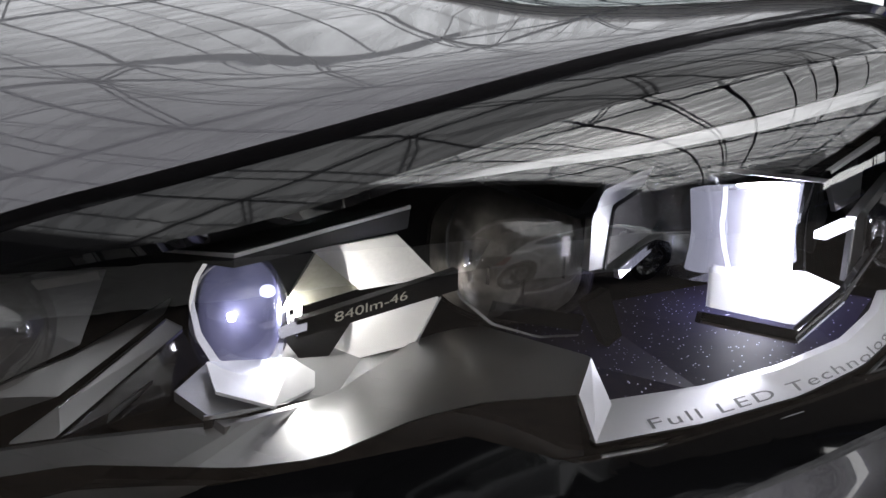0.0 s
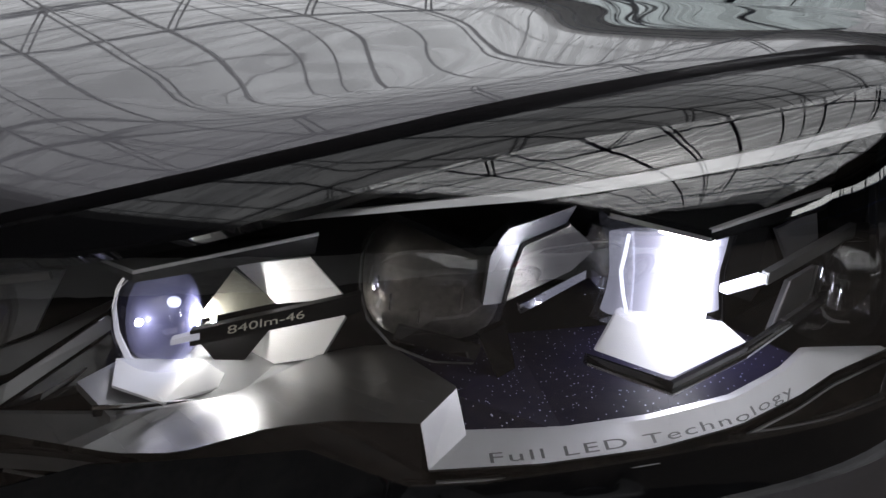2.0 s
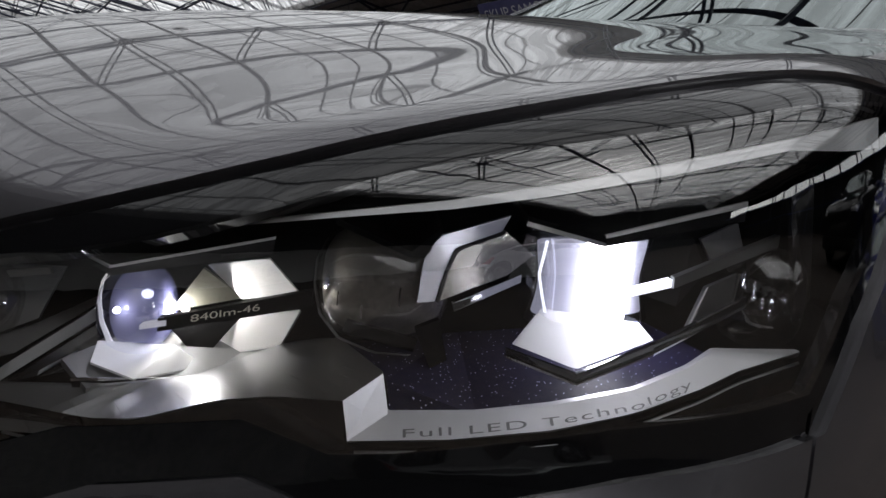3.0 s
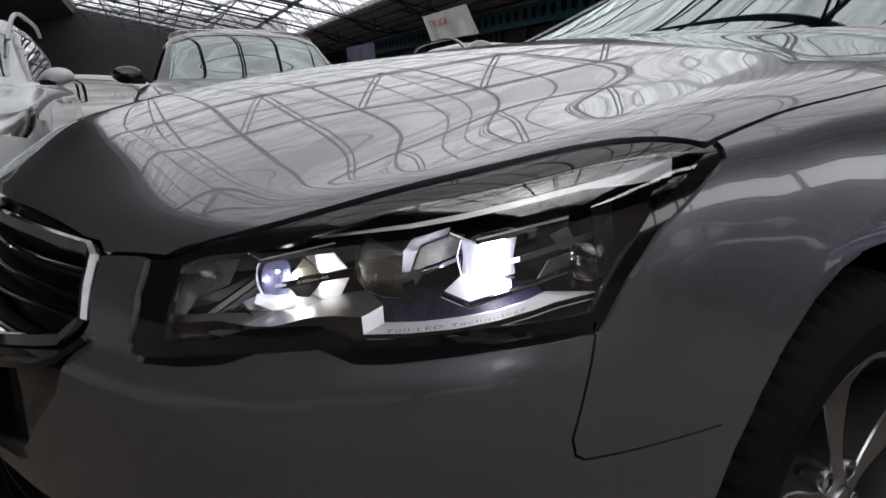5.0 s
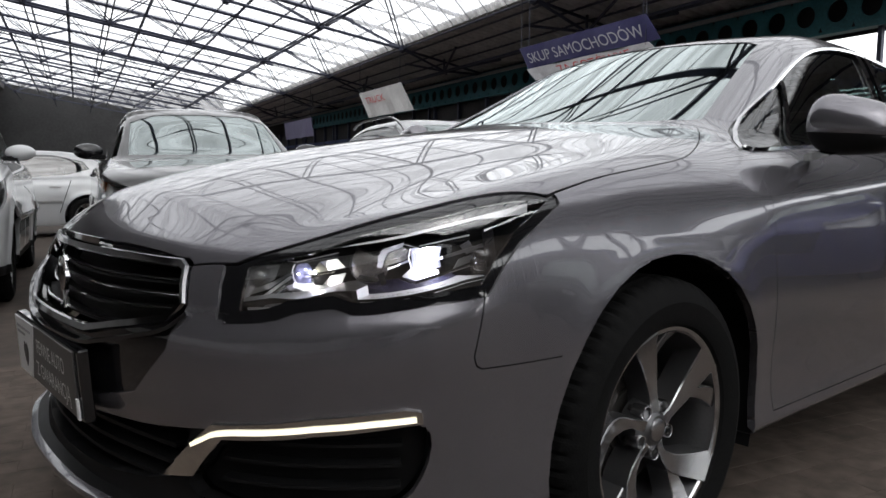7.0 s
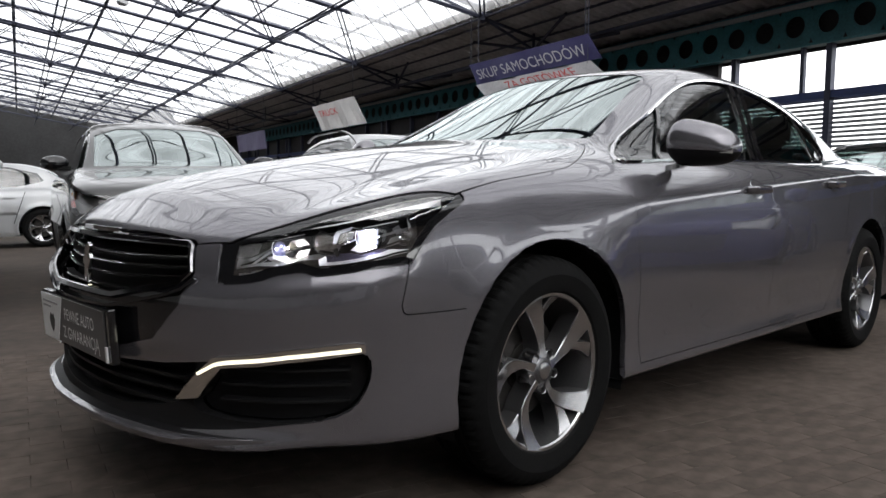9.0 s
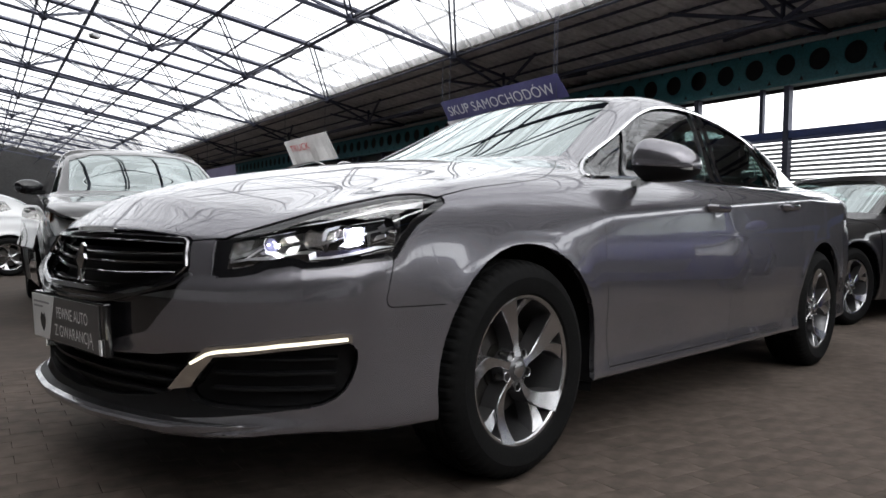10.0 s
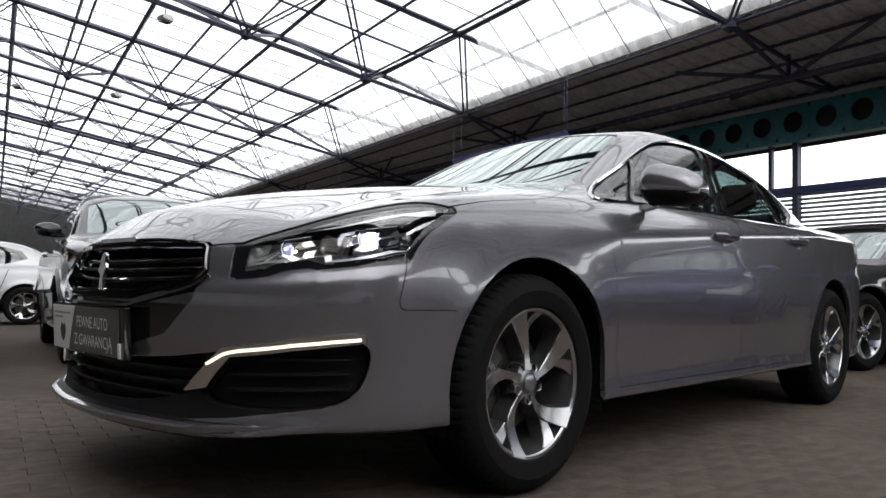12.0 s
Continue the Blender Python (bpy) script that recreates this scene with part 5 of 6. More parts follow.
    plate_part("hood_edge", [(.046, 1.0192, .7662), (.130, .9692, .7805), (.130, .9692, .7832), (.046, 1.0192, .7674)], BLADE, lamp, s, .003)
    plate_part("hood_edge", [(.020, .9872, .7655), (.046, 1.0192, .7625), (.046, 1.0192, .7642), (.020, .9872, .7675)], SATIN_LAMP, lamp, s, .003)
    column("projector_lens", .056, .955, [(.762, .031), (.755, .0295), (.746, .0275), (.737, .0275), (.729, .029), (.722, .031)], .032, OPTIC, lamp, s, "clear block lens")
    column("led", .0610, .974, [(.760, .0105), (.752, .0100), (.742, .0095), (.732, .0100), (.724, .0110)], .011, LED, lamp, s, "white glow of the LED")
    # self-glowing body that fills the clear lens with pale light
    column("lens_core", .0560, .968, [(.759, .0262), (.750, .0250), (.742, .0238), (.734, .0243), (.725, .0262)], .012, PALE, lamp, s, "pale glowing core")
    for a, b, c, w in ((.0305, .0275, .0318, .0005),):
        # bright glass edge, put in as a thin glowing strip
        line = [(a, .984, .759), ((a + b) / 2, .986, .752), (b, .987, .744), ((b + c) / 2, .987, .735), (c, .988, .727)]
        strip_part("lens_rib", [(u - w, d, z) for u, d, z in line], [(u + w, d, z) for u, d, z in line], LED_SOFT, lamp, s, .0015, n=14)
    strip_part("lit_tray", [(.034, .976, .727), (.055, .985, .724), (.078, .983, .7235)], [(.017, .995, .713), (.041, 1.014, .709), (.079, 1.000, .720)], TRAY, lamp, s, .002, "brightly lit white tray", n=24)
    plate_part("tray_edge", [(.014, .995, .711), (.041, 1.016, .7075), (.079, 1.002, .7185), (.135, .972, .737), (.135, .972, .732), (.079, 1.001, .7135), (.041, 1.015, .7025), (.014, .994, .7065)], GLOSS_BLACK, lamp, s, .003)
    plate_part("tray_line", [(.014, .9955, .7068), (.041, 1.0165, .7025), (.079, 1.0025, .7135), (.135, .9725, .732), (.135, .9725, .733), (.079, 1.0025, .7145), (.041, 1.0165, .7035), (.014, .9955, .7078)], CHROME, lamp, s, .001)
    # another clear tip with a glow added
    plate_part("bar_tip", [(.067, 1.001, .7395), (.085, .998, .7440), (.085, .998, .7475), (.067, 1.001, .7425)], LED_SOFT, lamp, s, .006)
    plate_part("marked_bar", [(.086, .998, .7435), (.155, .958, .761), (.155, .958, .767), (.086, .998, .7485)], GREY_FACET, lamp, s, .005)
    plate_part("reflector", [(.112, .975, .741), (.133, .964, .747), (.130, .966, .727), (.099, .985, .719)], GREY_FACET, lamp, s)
    for a, b in (((.112, .9755, .741), (.099, .9855, .719)), ((.133, .9645, .747), (.130, .9665, .727))):
        plate_part("facet_rim", [a, b, (b[0] + .0009, b[1], b[2]), (a[0] + .0009, a[1], a[2])], SATIN_LAMP, lamp, s, .001)
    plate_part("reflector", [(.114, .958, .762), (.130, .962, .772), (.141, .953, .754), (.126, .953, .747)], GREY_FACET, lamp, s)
    plate_part("dark_core", [(.080, .958, .757), (.095, .957, .768), (.112, .955, .762), (.122, .952, .745), (.104, .962, .728), (.086, .962, .733)], BLACK, lamp, s, .002)
    # light guide under the upper edge
    top = [(-.136, .975, .7505), (-.10, .982, .759), (-.06, .988, .7665), (-.016, .995, .775), (.03, .999, .786), (.08, .997, .799), (.143, .974, .814), (.188, .943, .8235), (.214, .923, .830), (.235, .903, .834)]
    thick = [.0012, .0018, .0024, .0036, .0046, .005, .005, .012, .016, .0175]
    strip_part("light_guide", top, [(u, d + .75 * min(h, .006), z - h) for (u, d, z), h in zip(top, thick)], GUIDE, lamp, s, .004, label="bright light guide", n=60)
    strip_part("upper_bezel", [(-.184, .960, .747), (-.0675, .969, .788), (.029, .967, .814), (.130, .940, .837), (.194, .914, .845), (.250, .886, .845)],
               [(u, d - .003, z + .0006) for u, d, z in [(-.20, .960, .735)] + top], LAMP_BLACK, lamp, s, .002, "black bezel above the light guide", n=60)
    plate_part("outer_bracket", [(.150, .97, .79), (.170, .955, .80), (.178, .955, .735), (.160, .975, .725)], GLOSS_BLACK, lamp, s, .004)
    dome("marker_lens", (.150, .955, .735), (.020, .02, .026), OPTIC_GREY, lamp, s, 3)


# ---------------------------------------------------------------- wheels
def spoke_mesh(arm):
    """One arm of the wheel in its own frame, outward along z: a machined face with deep painted flanks. arm: the arm from hub to rim, else the wing that forks off it."""
    if arm:
        line = [(.040, -17, 23), (.056, -10, 17), (.074, -5, 12), (.10, -7.5, 9.5), (.130, -12, 6.5), (.155, -16.5, 2.5), (.180, -21, -2), (.205, -25, -6), (.229, -29, -9)]
    else:
        line = [(.135, -6, 3), (.155, -4, 5.5), (.175, -1, 8.5), (.195, 1, 12), (.215, 4, 17), (.229, 6, 21)]
    bm = bmesh.new()
    put = lambda r, deg, z: bm.verts.new((r * math.cos(radians(-deg)), r * math.sin(radians(-deg)), z))
    top = lambda r: .002 + .028 * ((r - .05) / .18) ** 2 - .012 * math.sin((r - .05) / .18 * math.pi) - (0 if arm else .004 - .002 * (r - .12) / .11)
    rows = []
    for r, p, q in line:
        z = top(r)
        tilt = .004 if arm else -.010 * (r - .12) / .11
        w = .0022 / r * 57.3
        rows.append([put(r, p - 1, z - .060), put(r, p, z - .003), put(r, p + w, z), put(r, q - w, z + tilt), put(r, q, z + tilt - .003), put(r, q + 1, z - .060)])
    for r0, r1 in zip(rows, rows[1:]):
        for k in range(5):
            f = bm.faces.new((r0[k], r0[k + 1], r1[k + 1], r1[k]))
            f.material_index = 1 if k in (0, 4) else 0
    for ring in (rows[0], rows[-1][::-1]):
        bm.faces.new(ring).material_index = 1
    bmesh.ops.recalc_face_normals(bm, faces=bm.faces[:])
    return bm


def tyre_mesh(R=.335, W=.113, groove=True):
    prof = [(.225, W - .020), (.236, W - .006), (.252, W), (.285, W + .004), (.306, W - .004), (.322, W - .016), (.331, W - .030), (R, W - .048), (R, W - .052), (R - .007, W - .054), (R - .007, W - .061),
            (R + .001, W - .063), (R + .001, .032), (R - .008, .030), (R - .008, .022), (R + .001, .020)]
    prof = [(r * R / .335, z) for r, z in prof]
    prof = prof + [(r, -z) for r, z in prof[::-1]]
    bm = bmesh.new()
    seg = 240
    rings = []
    for n, (r, z) in enumerate(prof):
        ring = []
        for k in range(seg):
            a = 2 * math.pi * k / seg
            d = .005 if groove and .318 < r < .336 and abs(z) > .058 and k % 4 == 0 else 0
            ring.append(bm.verts.new(((r - d) * math.cos(a), (r - d) * math.sin(a), z)))
        rings.append(ring)
    for a, b in zip(rings, rings[1:]):
        for k in range(seg):
            bm.faces.new((a[k], a[(k + 1) % seg], b[(k + 1) % seg], b[k]))
    bmesh.ops.recalc_face_normals(bm, faces=bm.faces[:])
    return bm


WHEEL_MESH = {}


def shared(name, key, make, mat, parent, m=None, label=""):
    """A part that shares one mesh with its like."""
    if key not in WHEEL_MESH:
        o = part(name, make(), mat, parent, label, smooth=.45)
        WHEEL_MESH[key] = o.data
    else:
        o = new(name, WHEEL_MESH[key])
        o.parent = parent
        if label:
            tagged(o, label)
    if m is not None:
        o.matrix_basis = m
    return o


def barrel_mesh():
    bm = bmesh.new()
    lathe(bm, [(.225, .085), (.236, .092), (.236, .097), (.230, .099), (.224, .094), (.218, .070), (.205, .030), (.200, -.09), (.215, -.10)], 72)
    bmesh.ops.recalc_face_normals(bm, faces=bm.faces[:])
    return bm


def lip_mesh():
    bm = bmesh.new()
    lathe(bm, [(.218, .0935), (.222, .0985), (.234, .1005), (.238, .097)], 72)
    bmesh.ops.recalc_face_normals(bm, faces=bm.faces[:])
    return bm


def disc_mesh():
    bm = bmesh.new()
    lathe(bm, [(.001, .008), (.075, .008), (.076, .0), (.152, .0), (.152, -.024), (.001, -.024)], 48)
    return bm


def cap_mesh():
    bm = bmesh.new()
    lathe(bm, [(.0005, .007), (.016, .006), (.024, .003), (.0265, -.003), (.0265, -.03)], 32)
    return bm


def hub_mesh():
    bm = bmesh.new()
    lathe(bm, [(.0265, .006), (.031, .006), (.056, -.010), (.062, -.05)], 40)
    return bm


def nut_mesh():
    bm = bmesh.new()
    lathe(bm, [(.0005, .004), (.007, .003), (.0105, -.002), (.0105, -.03)], 12)
    return bm


def ring_mesh():
    bm = bmesh.new()
    lathe(bm, [(.0135, .003), (.0150, .004), (.0160, .001), (.0160, -.03)], 20)
    lathe(bm, [(.0135, .003), (.0125, -.03)], 20)
    return bm


def caliper_mesh():
    bm = bmesh.new()
    out = [(.160 * math.cos(a), .160 * math.sin(a)) for a in np.linspace(-.5, .5, 9)] + [(.10 * math.cos(a), .10 * math.sin(a)) for a in np.linspace(.5, -.5, 9)]
    prism(bm, out, .06, Matrix.Translation((0, 0, -.035)))
    return bm


def wheel(ax, s, turn, parent, spin=0.0):
    m = Matrix.Translation((ax, s * .785, .335)) @ pose(0, 0, 0, -90 * s, 0, 0) @ pose(0, 0, 0, 0, 0, turn)
    w = shared("wheel", "barrel", barrel_mesh, BARREL, parent, m, "five-spoke alloy wheel with a black tyre")
    shared("tyre", "tyre", tyre_mesh, RUBBER, w)
    face = Matrix.Translation((0, 0, .070))
    for k in range(5):
        t = face @ pose(0, 0, 0, 0, 0, 72 * k)
        shared("spoke", "spoke", lambda: spoke_mesh(True), [ALLOY, ALLOY_DARK], w, t)
        shared("spoke_wing", "wing", lambda: spoke_mesh(False), [ALLOY, ALLOY_DARK], w, t)
        n = face @ pose(0, 0, 0, 0, 0, 72 * k + 36) @ Matrix.Translation((.054, 0, .004))
        shared("nut_seat", "seat", ring_mesh, ALLOY, w, n)
        shared("wheel_nut", "nut", nut_mesh, DARK_METAL, w, n @ Matrix.Translation((0, 0, -.012)))
    shared("rim_lip", "lip", lip_mesh, ALLOY, w)
    shared("hub", "hub", hub_mesh, ALLOY_DARK, w, face @ Matrix.Translation((0, 0, .004)))
    shared("hub_cap", "cap", cap_mesh, ALLOY, w, face @ Matrix.Translation((0, 0, .012)))
    shared("brake_disc", "disc", disc_mesh, DARK_METAL, w, Matrix.Translation((0, 0, .0)))
    shared("caliper", "caliper", caliper_mesh, DARK_METAL, w, pose(0, 0, 0, 0, 0, 160 - turn))
    return w


for ax in (0, 2.817):
    for s in (-1, 1):
        wheel(ax, s, 20 if ax == 0 else 2, car)
        # black liner of the wheel arch
        bm = bmesh.new()
        prof = [(ax + .396 * math.cos(a), .335 + .396 * math.sin(a)) for a in np.linspace(math.pi * 1.10, -math.pi * .10, 25)]
        rim = [abs(v.y) - .012 for v in flank_line([(ax + (x - ax) * 1.04, max(.335 + (z - .335) * 1.04, .27)) for x, z in prof])]
        rows = [[bm.verts.new((x, s * y, z)) for (x, z), y in zip(prof, ys)] for ys in (rim, [.56] * 25)]
        for k in range(24):
            bm.faces.new((rows[0][k], rows[0][k + 1], rows[1][k + 1], rows[1][k]))
        bm.faces.new(rows[1])
        bmesh.ops.recalc_face_normals(bm, faces=bm.faces[:])
        part("arch_liner", bm, BLACK, car)

# ---------------------------------------------------------------- flanks: trim, handles, mirrors
PILLARS = [((1.640, 1.004), (1.818, 1.380), .040, GLOSS_BLACK), ((1.722, 1.004), (1.900, 1.378), .036, GLOSS_BLACK), ((.788, .976), (.985, 1.192), .020, GLOSS_BLACK), ((2.47, 1.016), (2.40, 1.272), .020, CHROME)]
for s in (-1, 1):
    ring = []
    for p, q in zip(WINDOWS, WINDOWS[1:] + WINDOWS[:1]):
        n = max(1, int(math.hypot(q[0] - p[0], q[1] - p[1]) / .06))
        ring += [(p[0] + (q[0] - p[0]) * k / n, p[1] + (q[1] - p[1]) * k / n) for k in range(n)]
    bm = bmesh.new()
    line = flank_line(ring, .003, s)
    for _ in range(2):
        line = [(line[k - 1] + 2 * line[k] + line[(k + 1) % len(line)]) / 4 for k in range(len(line))]
    sweep(bm, line, [(-.005, -.006), (.004, -.006), (.006, 0), (.004, .006), (-.005, .006)], up=(0, 1, 0), closed=True)
    part("window_trim", bm, CHROME, car, "chrome strip round the side windows", smooth=.7)
    for a, b, w, mat in PILLARS:
        bm = bmesh.new()
        line = flank_line(smooth_line([a, b], 10), -.001, s)
        sweep(bm, line, [(-.004, -w / 2), (.004, -w / 2), (.004, w / 2), (-.004, w / 2)], up=(1, 0, 0))
        part("window_post", bm, mat, car, smooth=.5)
    for x, z, door in ((1.335, .872, 0), (2.235, .905, 1)):
        bm = bmesh.new()
        base = flank_line([(x + t, z + .012 * t) for t in np.linspace(-.095, .095, 15)], 0, s)
        n = len(base)
        line = [v + Vector((0, s * (.026 * (1 - (2 * k / (n - 1) - 1) ** 6) ** .5 + .002), 0)) for k, v in enumerate(base)]
        sweep(bm, line, [(-.008, -.010), (.002, -.016), (.009, -.008), (.010, .006), (.002, .014), (-.008, .010)])
        h = part("door_handle", bm, PAINT, DOORS[s, door], smooth=.8)
        bm = bmesh.new()
        cup = [(.062 * math.cos(a), .040 * math.sin(a)) for a in np.linspace(0, 2 * math.pi, 24, endpoint=False)]
        q = flank_line([(x + .0 + a, z + b) for a, b in cup], .0015, s)
        c0 = flank_line([(x, z)], -.004, s)[0]
        vs = [bm.verts.new(v) for v in q]
        cc = bm.verts.new(c0)
        for k in range(24):
            bm.faces.new((vs[k], vs[(k + 1) % 24], cc))
        part("handle_cup", bm, PAINT, DOORS[s, door], smooth=2)

    # door mirror
    def shell(cut_lo, cut_hi, grow=0.0):
        bm = bmesh.new()
        n, m = 40, 24
        rings = []
        for i in range(m + 1):
            a = -math.pi / 2 + math.pi * i / m
            a = min(max(a, cut_lo), cut_hi)
            ring = []
            for j in range(n):
                b = 2 * math.pi * j / n
                cx, cy = math.cos(b), math.sin(b)
                x = .080 * math.copysign(abs(cx) ** .8, cx) * math.cos(a) ** .75
                y = .112 * math.copysign(abs(cy) ** .75, cy) * math.cos(a) ** .62
                z = (.084 if a > 0 else .070) * math.sin(a) * (1 - .22 * (y / .112))
                ring.append(bm.verts.new((.750 + (x + grow * cx) + .30 * y, s * (.955 + y + grow * cy), 1.018 + z - .10 * y)))
            rings.append(ring)
        for r0, r1 in zip(rings, rings[1:]):
            for j in range(n):
                try:
                    bm.faces.new((r0[j], r0[(j + 1) % n], r1[(j + 1) % n], r1[j]))
                except ValueError:
                    pass
        bmesh.ops.remove_doubles(bm, verts=bm.verts[:], dist=1e-4)
        bmesh.ops.recalc_face_normals(bm, faces=bm.faces[:])
        return bm
    cap = part("door_mirror", shell(-.22, 1.57), PAINT, car, "grey door mirror with a black lower shell", smooth=.8)
    part("lower_shell", shell(-1.57, -.22), BLACK, cap, smooth=.8)
    bm = bmesh.new()
    line = []
    for y in np.linspace(.02, .104, 10):
        cy = y / .112
        cx = -math.sqrt(max(0, 1 - abs(cy) ** (2 / .75)))
        line.append((.755 + .078 * math.copysign(abs(cx) ** .8, cx) * .93 + .30 * y - .003, s * (.955 + y * .97), 1.008 - .10 * y))
    sweep(bm, line, [(-.005, -.011), (.005, -.009), (.005, .011), (-.005, .009)])
    part("indicator", bm, material("clear_marker", (.70, .69, .67), .12, .7, coat=1.0), cap, "clear indicator strip", smooth=.8)
    bm = bmesh.new()
    sweep(bm, [(.715, s * .840, .938), (.725, s * .875, .947), (.740, s * .912, .962), (.755, s * .945, .985)], [(-.040, -.008), (.040, -.008), (.030, .012), (-.030, .012)])
    part("mirror_foot", bm, GLOSS_BLACK, cap, smooth=.6)

# ---------------------------------------------------------------- cabin
bm = bmesh.new()
add_box(bm, (.45, -.70, .30), (3.1, .70, .42))
add_box(bm, (.42, -.68, .42), (.85, .68, .90))
part("cabin_floor", bm, CABIN, car)
for x, ys in ((1.35, (-.36, .36)), (2.25, (-.38, 0, .38))):
    for y in ys:
        bm = bmesh.new()
        w = .25 if x < 2 else .19
        add_box(bm, (x - .25, y - w, .42), (x + .25, y + w, .58))
        add_box(bm, (-.06, -w, 0), (.06, w, .60), Matrix.Translation((x + .22, y, .52)) @ pose(0, 0, 0, 0, 18, 0))
        bmesh.ops.bevel(bm, geom=bm.edges[:], offset=.04, segments=3, affect="EDGES")
        seat = part("seat", bm, CABIN, car, "dark car seat", smooth=.7)
        bm = bmesh.new()
        add_box(bm, (-.05, -.13, 0), (.05, .13, .19), Matrix.Translation((x + .41, y, 1.11)) @ pose(0, 0, 0, 0, 10, 0))
        bmesh.ops.bevel(bm, geom=bm.edges[:], offset=.04, segments=3, affect="EDGES")
        part("headrest", bm, CABIN, seat, smooth=.7)
bm = bmesh.new()
ringm = Matrix.Translation((.93, -.36, .90)) @ pose(0, 0, 0, 0, -62, 0)
pts = [ringm @ Vector((.185 * math.cos(a), .185 * math.sin(a), 0)) for a in np.linspace(0, 2 * math.pi, 32, endpoint=False)]
sweep(bm, pts, [(.014 * math.cos(a), .014 * math.sin(a)) for a in np.linspace(0, 2 * math.pi, 8, endpoint=False)], up=ringm.to_3x3() @ Vector((0, 0, 1)), closed=True)
part("steering_wheel", bm, CABIN, car, smooth=.9)


# ---------------------------------------------------------------- the other cars
def car_form(front, rear, w, hood, roof, belt, floor, axle):
    """A plainer car body from its main lines. hood and roof: curves of height along the car."""
    side_in = curve([.10, .25, .45, .65, .85, 1.1], [.10, .03, .01, 0, .02, .11])
    front_in = curve([.1, .25, .45, .62, .8, 1.1], [.14, .03, 0, .01, .06, .30])

    def fn(x, y, z):
        y = np.abs(y)
        g = y - w + side_in(z * .95 / belt)
        for ax in (0, axle):
            g = g - .02 * np.exp(-((np.hypot(x - ax, z - .335) - .39) / .05) ** 2)
        g = smax(g, (-front + .16 * (y / w) ** 2 + front_in(z * .95 / belt) - x) * .9, .28)
        g = smax(g, (x - rear + .10 * (y / w) ** 2 + .12 * np.abs(z - .7)) * .9, .22)
        low = smax(g, (z - hood(x) + .05 * (y / w) ** 2) * .95, .09)
        low = np.maximum(low, floor - z)
        xe = x - np.where(x < axle / 2, .22, -.15) * y * y
        cab = smax((z - roof(xe) + .10 * y * y) * .8, (y - w + .14 + .36 * (z - belt)) * .9, .10)
        return smin(low, np.maximum(cab, .6 - z), .03)
    return fn


def other_car(label, at, paint, front, rear, w, hood, roof, belt, floor, axle, glass, screen, lamp, h=.036, rails=False, amber=False, mirror_mat=None):
    """A parked car in the background, with its main parts."""
    fn = car_form(front, rear, w, hood, roof, belt, floor, axle)
    top = float(np.max(roof(np.linspace(-front, rear, 80)))) + .06
    p, quads = skin(fn, np.arange(-front - .1, rear + .1, h), np.arange(0, w + .1, h), np.arange(.08, top, h))
    me = bpy.data.meshes.new("skin")
    me.from_pydata(p.tolist(), [], quads.tolist())
    bm = bmesh.new()
    bm.from_mesh(me)
    bpy.data.meshes.remove(me)
    for ax in (0, axle):
        cut(bm, arch(ax, .385, 24), "side", lo=(-9, .5, .1), closed=True)
    cut(bm, glass, "side", lo=(-9, .45, belt - .1), closed=True)
    cut(bm, screen, "front", lo=(-9, -1, belt - .1), hi=(axle / 2, 9, 9), closed=True)
    cut(bm, screen, "front", lo=(axle * .8, -1, belt - .1), closed=True)
    cut(bm, lamp, "side", lo=(-9, .45, .5), closed=True)
    tail = [(rear - .26, belt - .30), (rear + .2, belt - .30), (rear + .2, belt - .05), (rear - .32, belt - .08)]
    cut(bm, tail, "side", lo=(axle, .5, .5), closed=True)
    gl = [(-.02, .62), (w * .52, .62), (w * .46, .44), (-.02, .42)]
    cut(bm, gl, "front", hi=(-front + .35, 9, 9), closed=True)
    seams = [[(axle * .16, .32), (axle * .15, belt)], [(axle * .52, .32), (axle * .54, belt)], [(axle * .82, .42), (axle * .90, belt)]]
    for line in seams:
        cut(bm, line, "side", lo=(0, .5, .3), hi=(9, 9, belt), gap=.012)
    bm.verts.ensure_lookup_table()
    co = np.array([v.co[:] for v in bm.verts])
    faces = [[v.index for v in f.verts] for f in bm.faces]
    c = centres(bm)
    bm.free()
    nrm = gradient(fn, co)
    nrm /= np.maximum(np.linalg.norm(nrm, axis=1), 1e-6)[:, None]
    X, Y, Z = c.T
    lab = np.full(len(c), "body", dtype=object)
    lab[inside(c, glass, "side") & (Y > .45) & (Z > belt - .1)] = "glass"
    lab[inside(c, screen, "front") & (X < axle / 2) & (Z > belt - .05)] = "screen"
    lab[inside(c, screen, "front") & (X > axle * .8) & (Z > belt - .05)] = "rear_glass"
    lab[inside(c, lamp, "side") & (Y > .45) & (X < 0)] = "lamp"
    lab[inside(c, tail, "side") & (Y > .56)] = "tail"
    lab[inside(c, gl, "front") & (X < -front + .35)] = "grille"
    for line in seams:
        lab[beside(c, line, "side", .006) & (Y > .5) & (Z < belt)] = "seal"
    lab[(Z < .33) & (Y > .3)] = np.where(lab[(Z < .33) & (Y > .3)] == "body", "skirt", lab[(Z < .33) & (Y > .3)])
    for ax in (0, axle):
        lab[(np.hypot(X - ax, Z - .335) < .385) & (Y > .5)] = "gone"
    of = (co, faces, nrm, lab)
    root = thing("car", label, "car", "cars in the hall", at=at)
    patch("body", "body", paint, root, 0, rim=.02, of=of)
    patch("skirt", "skirt", BLACK if rails else paint, root, of=of)
    patch("windscreen", "screen", GLASS, root, inset=.004, of=of)
    patch("rear_window", "rear_glass", SIDE_GLASS, root, inset=.004, of=of)
    patch("door_gap", "seal", BLACK, root, inset=.012, of=of)
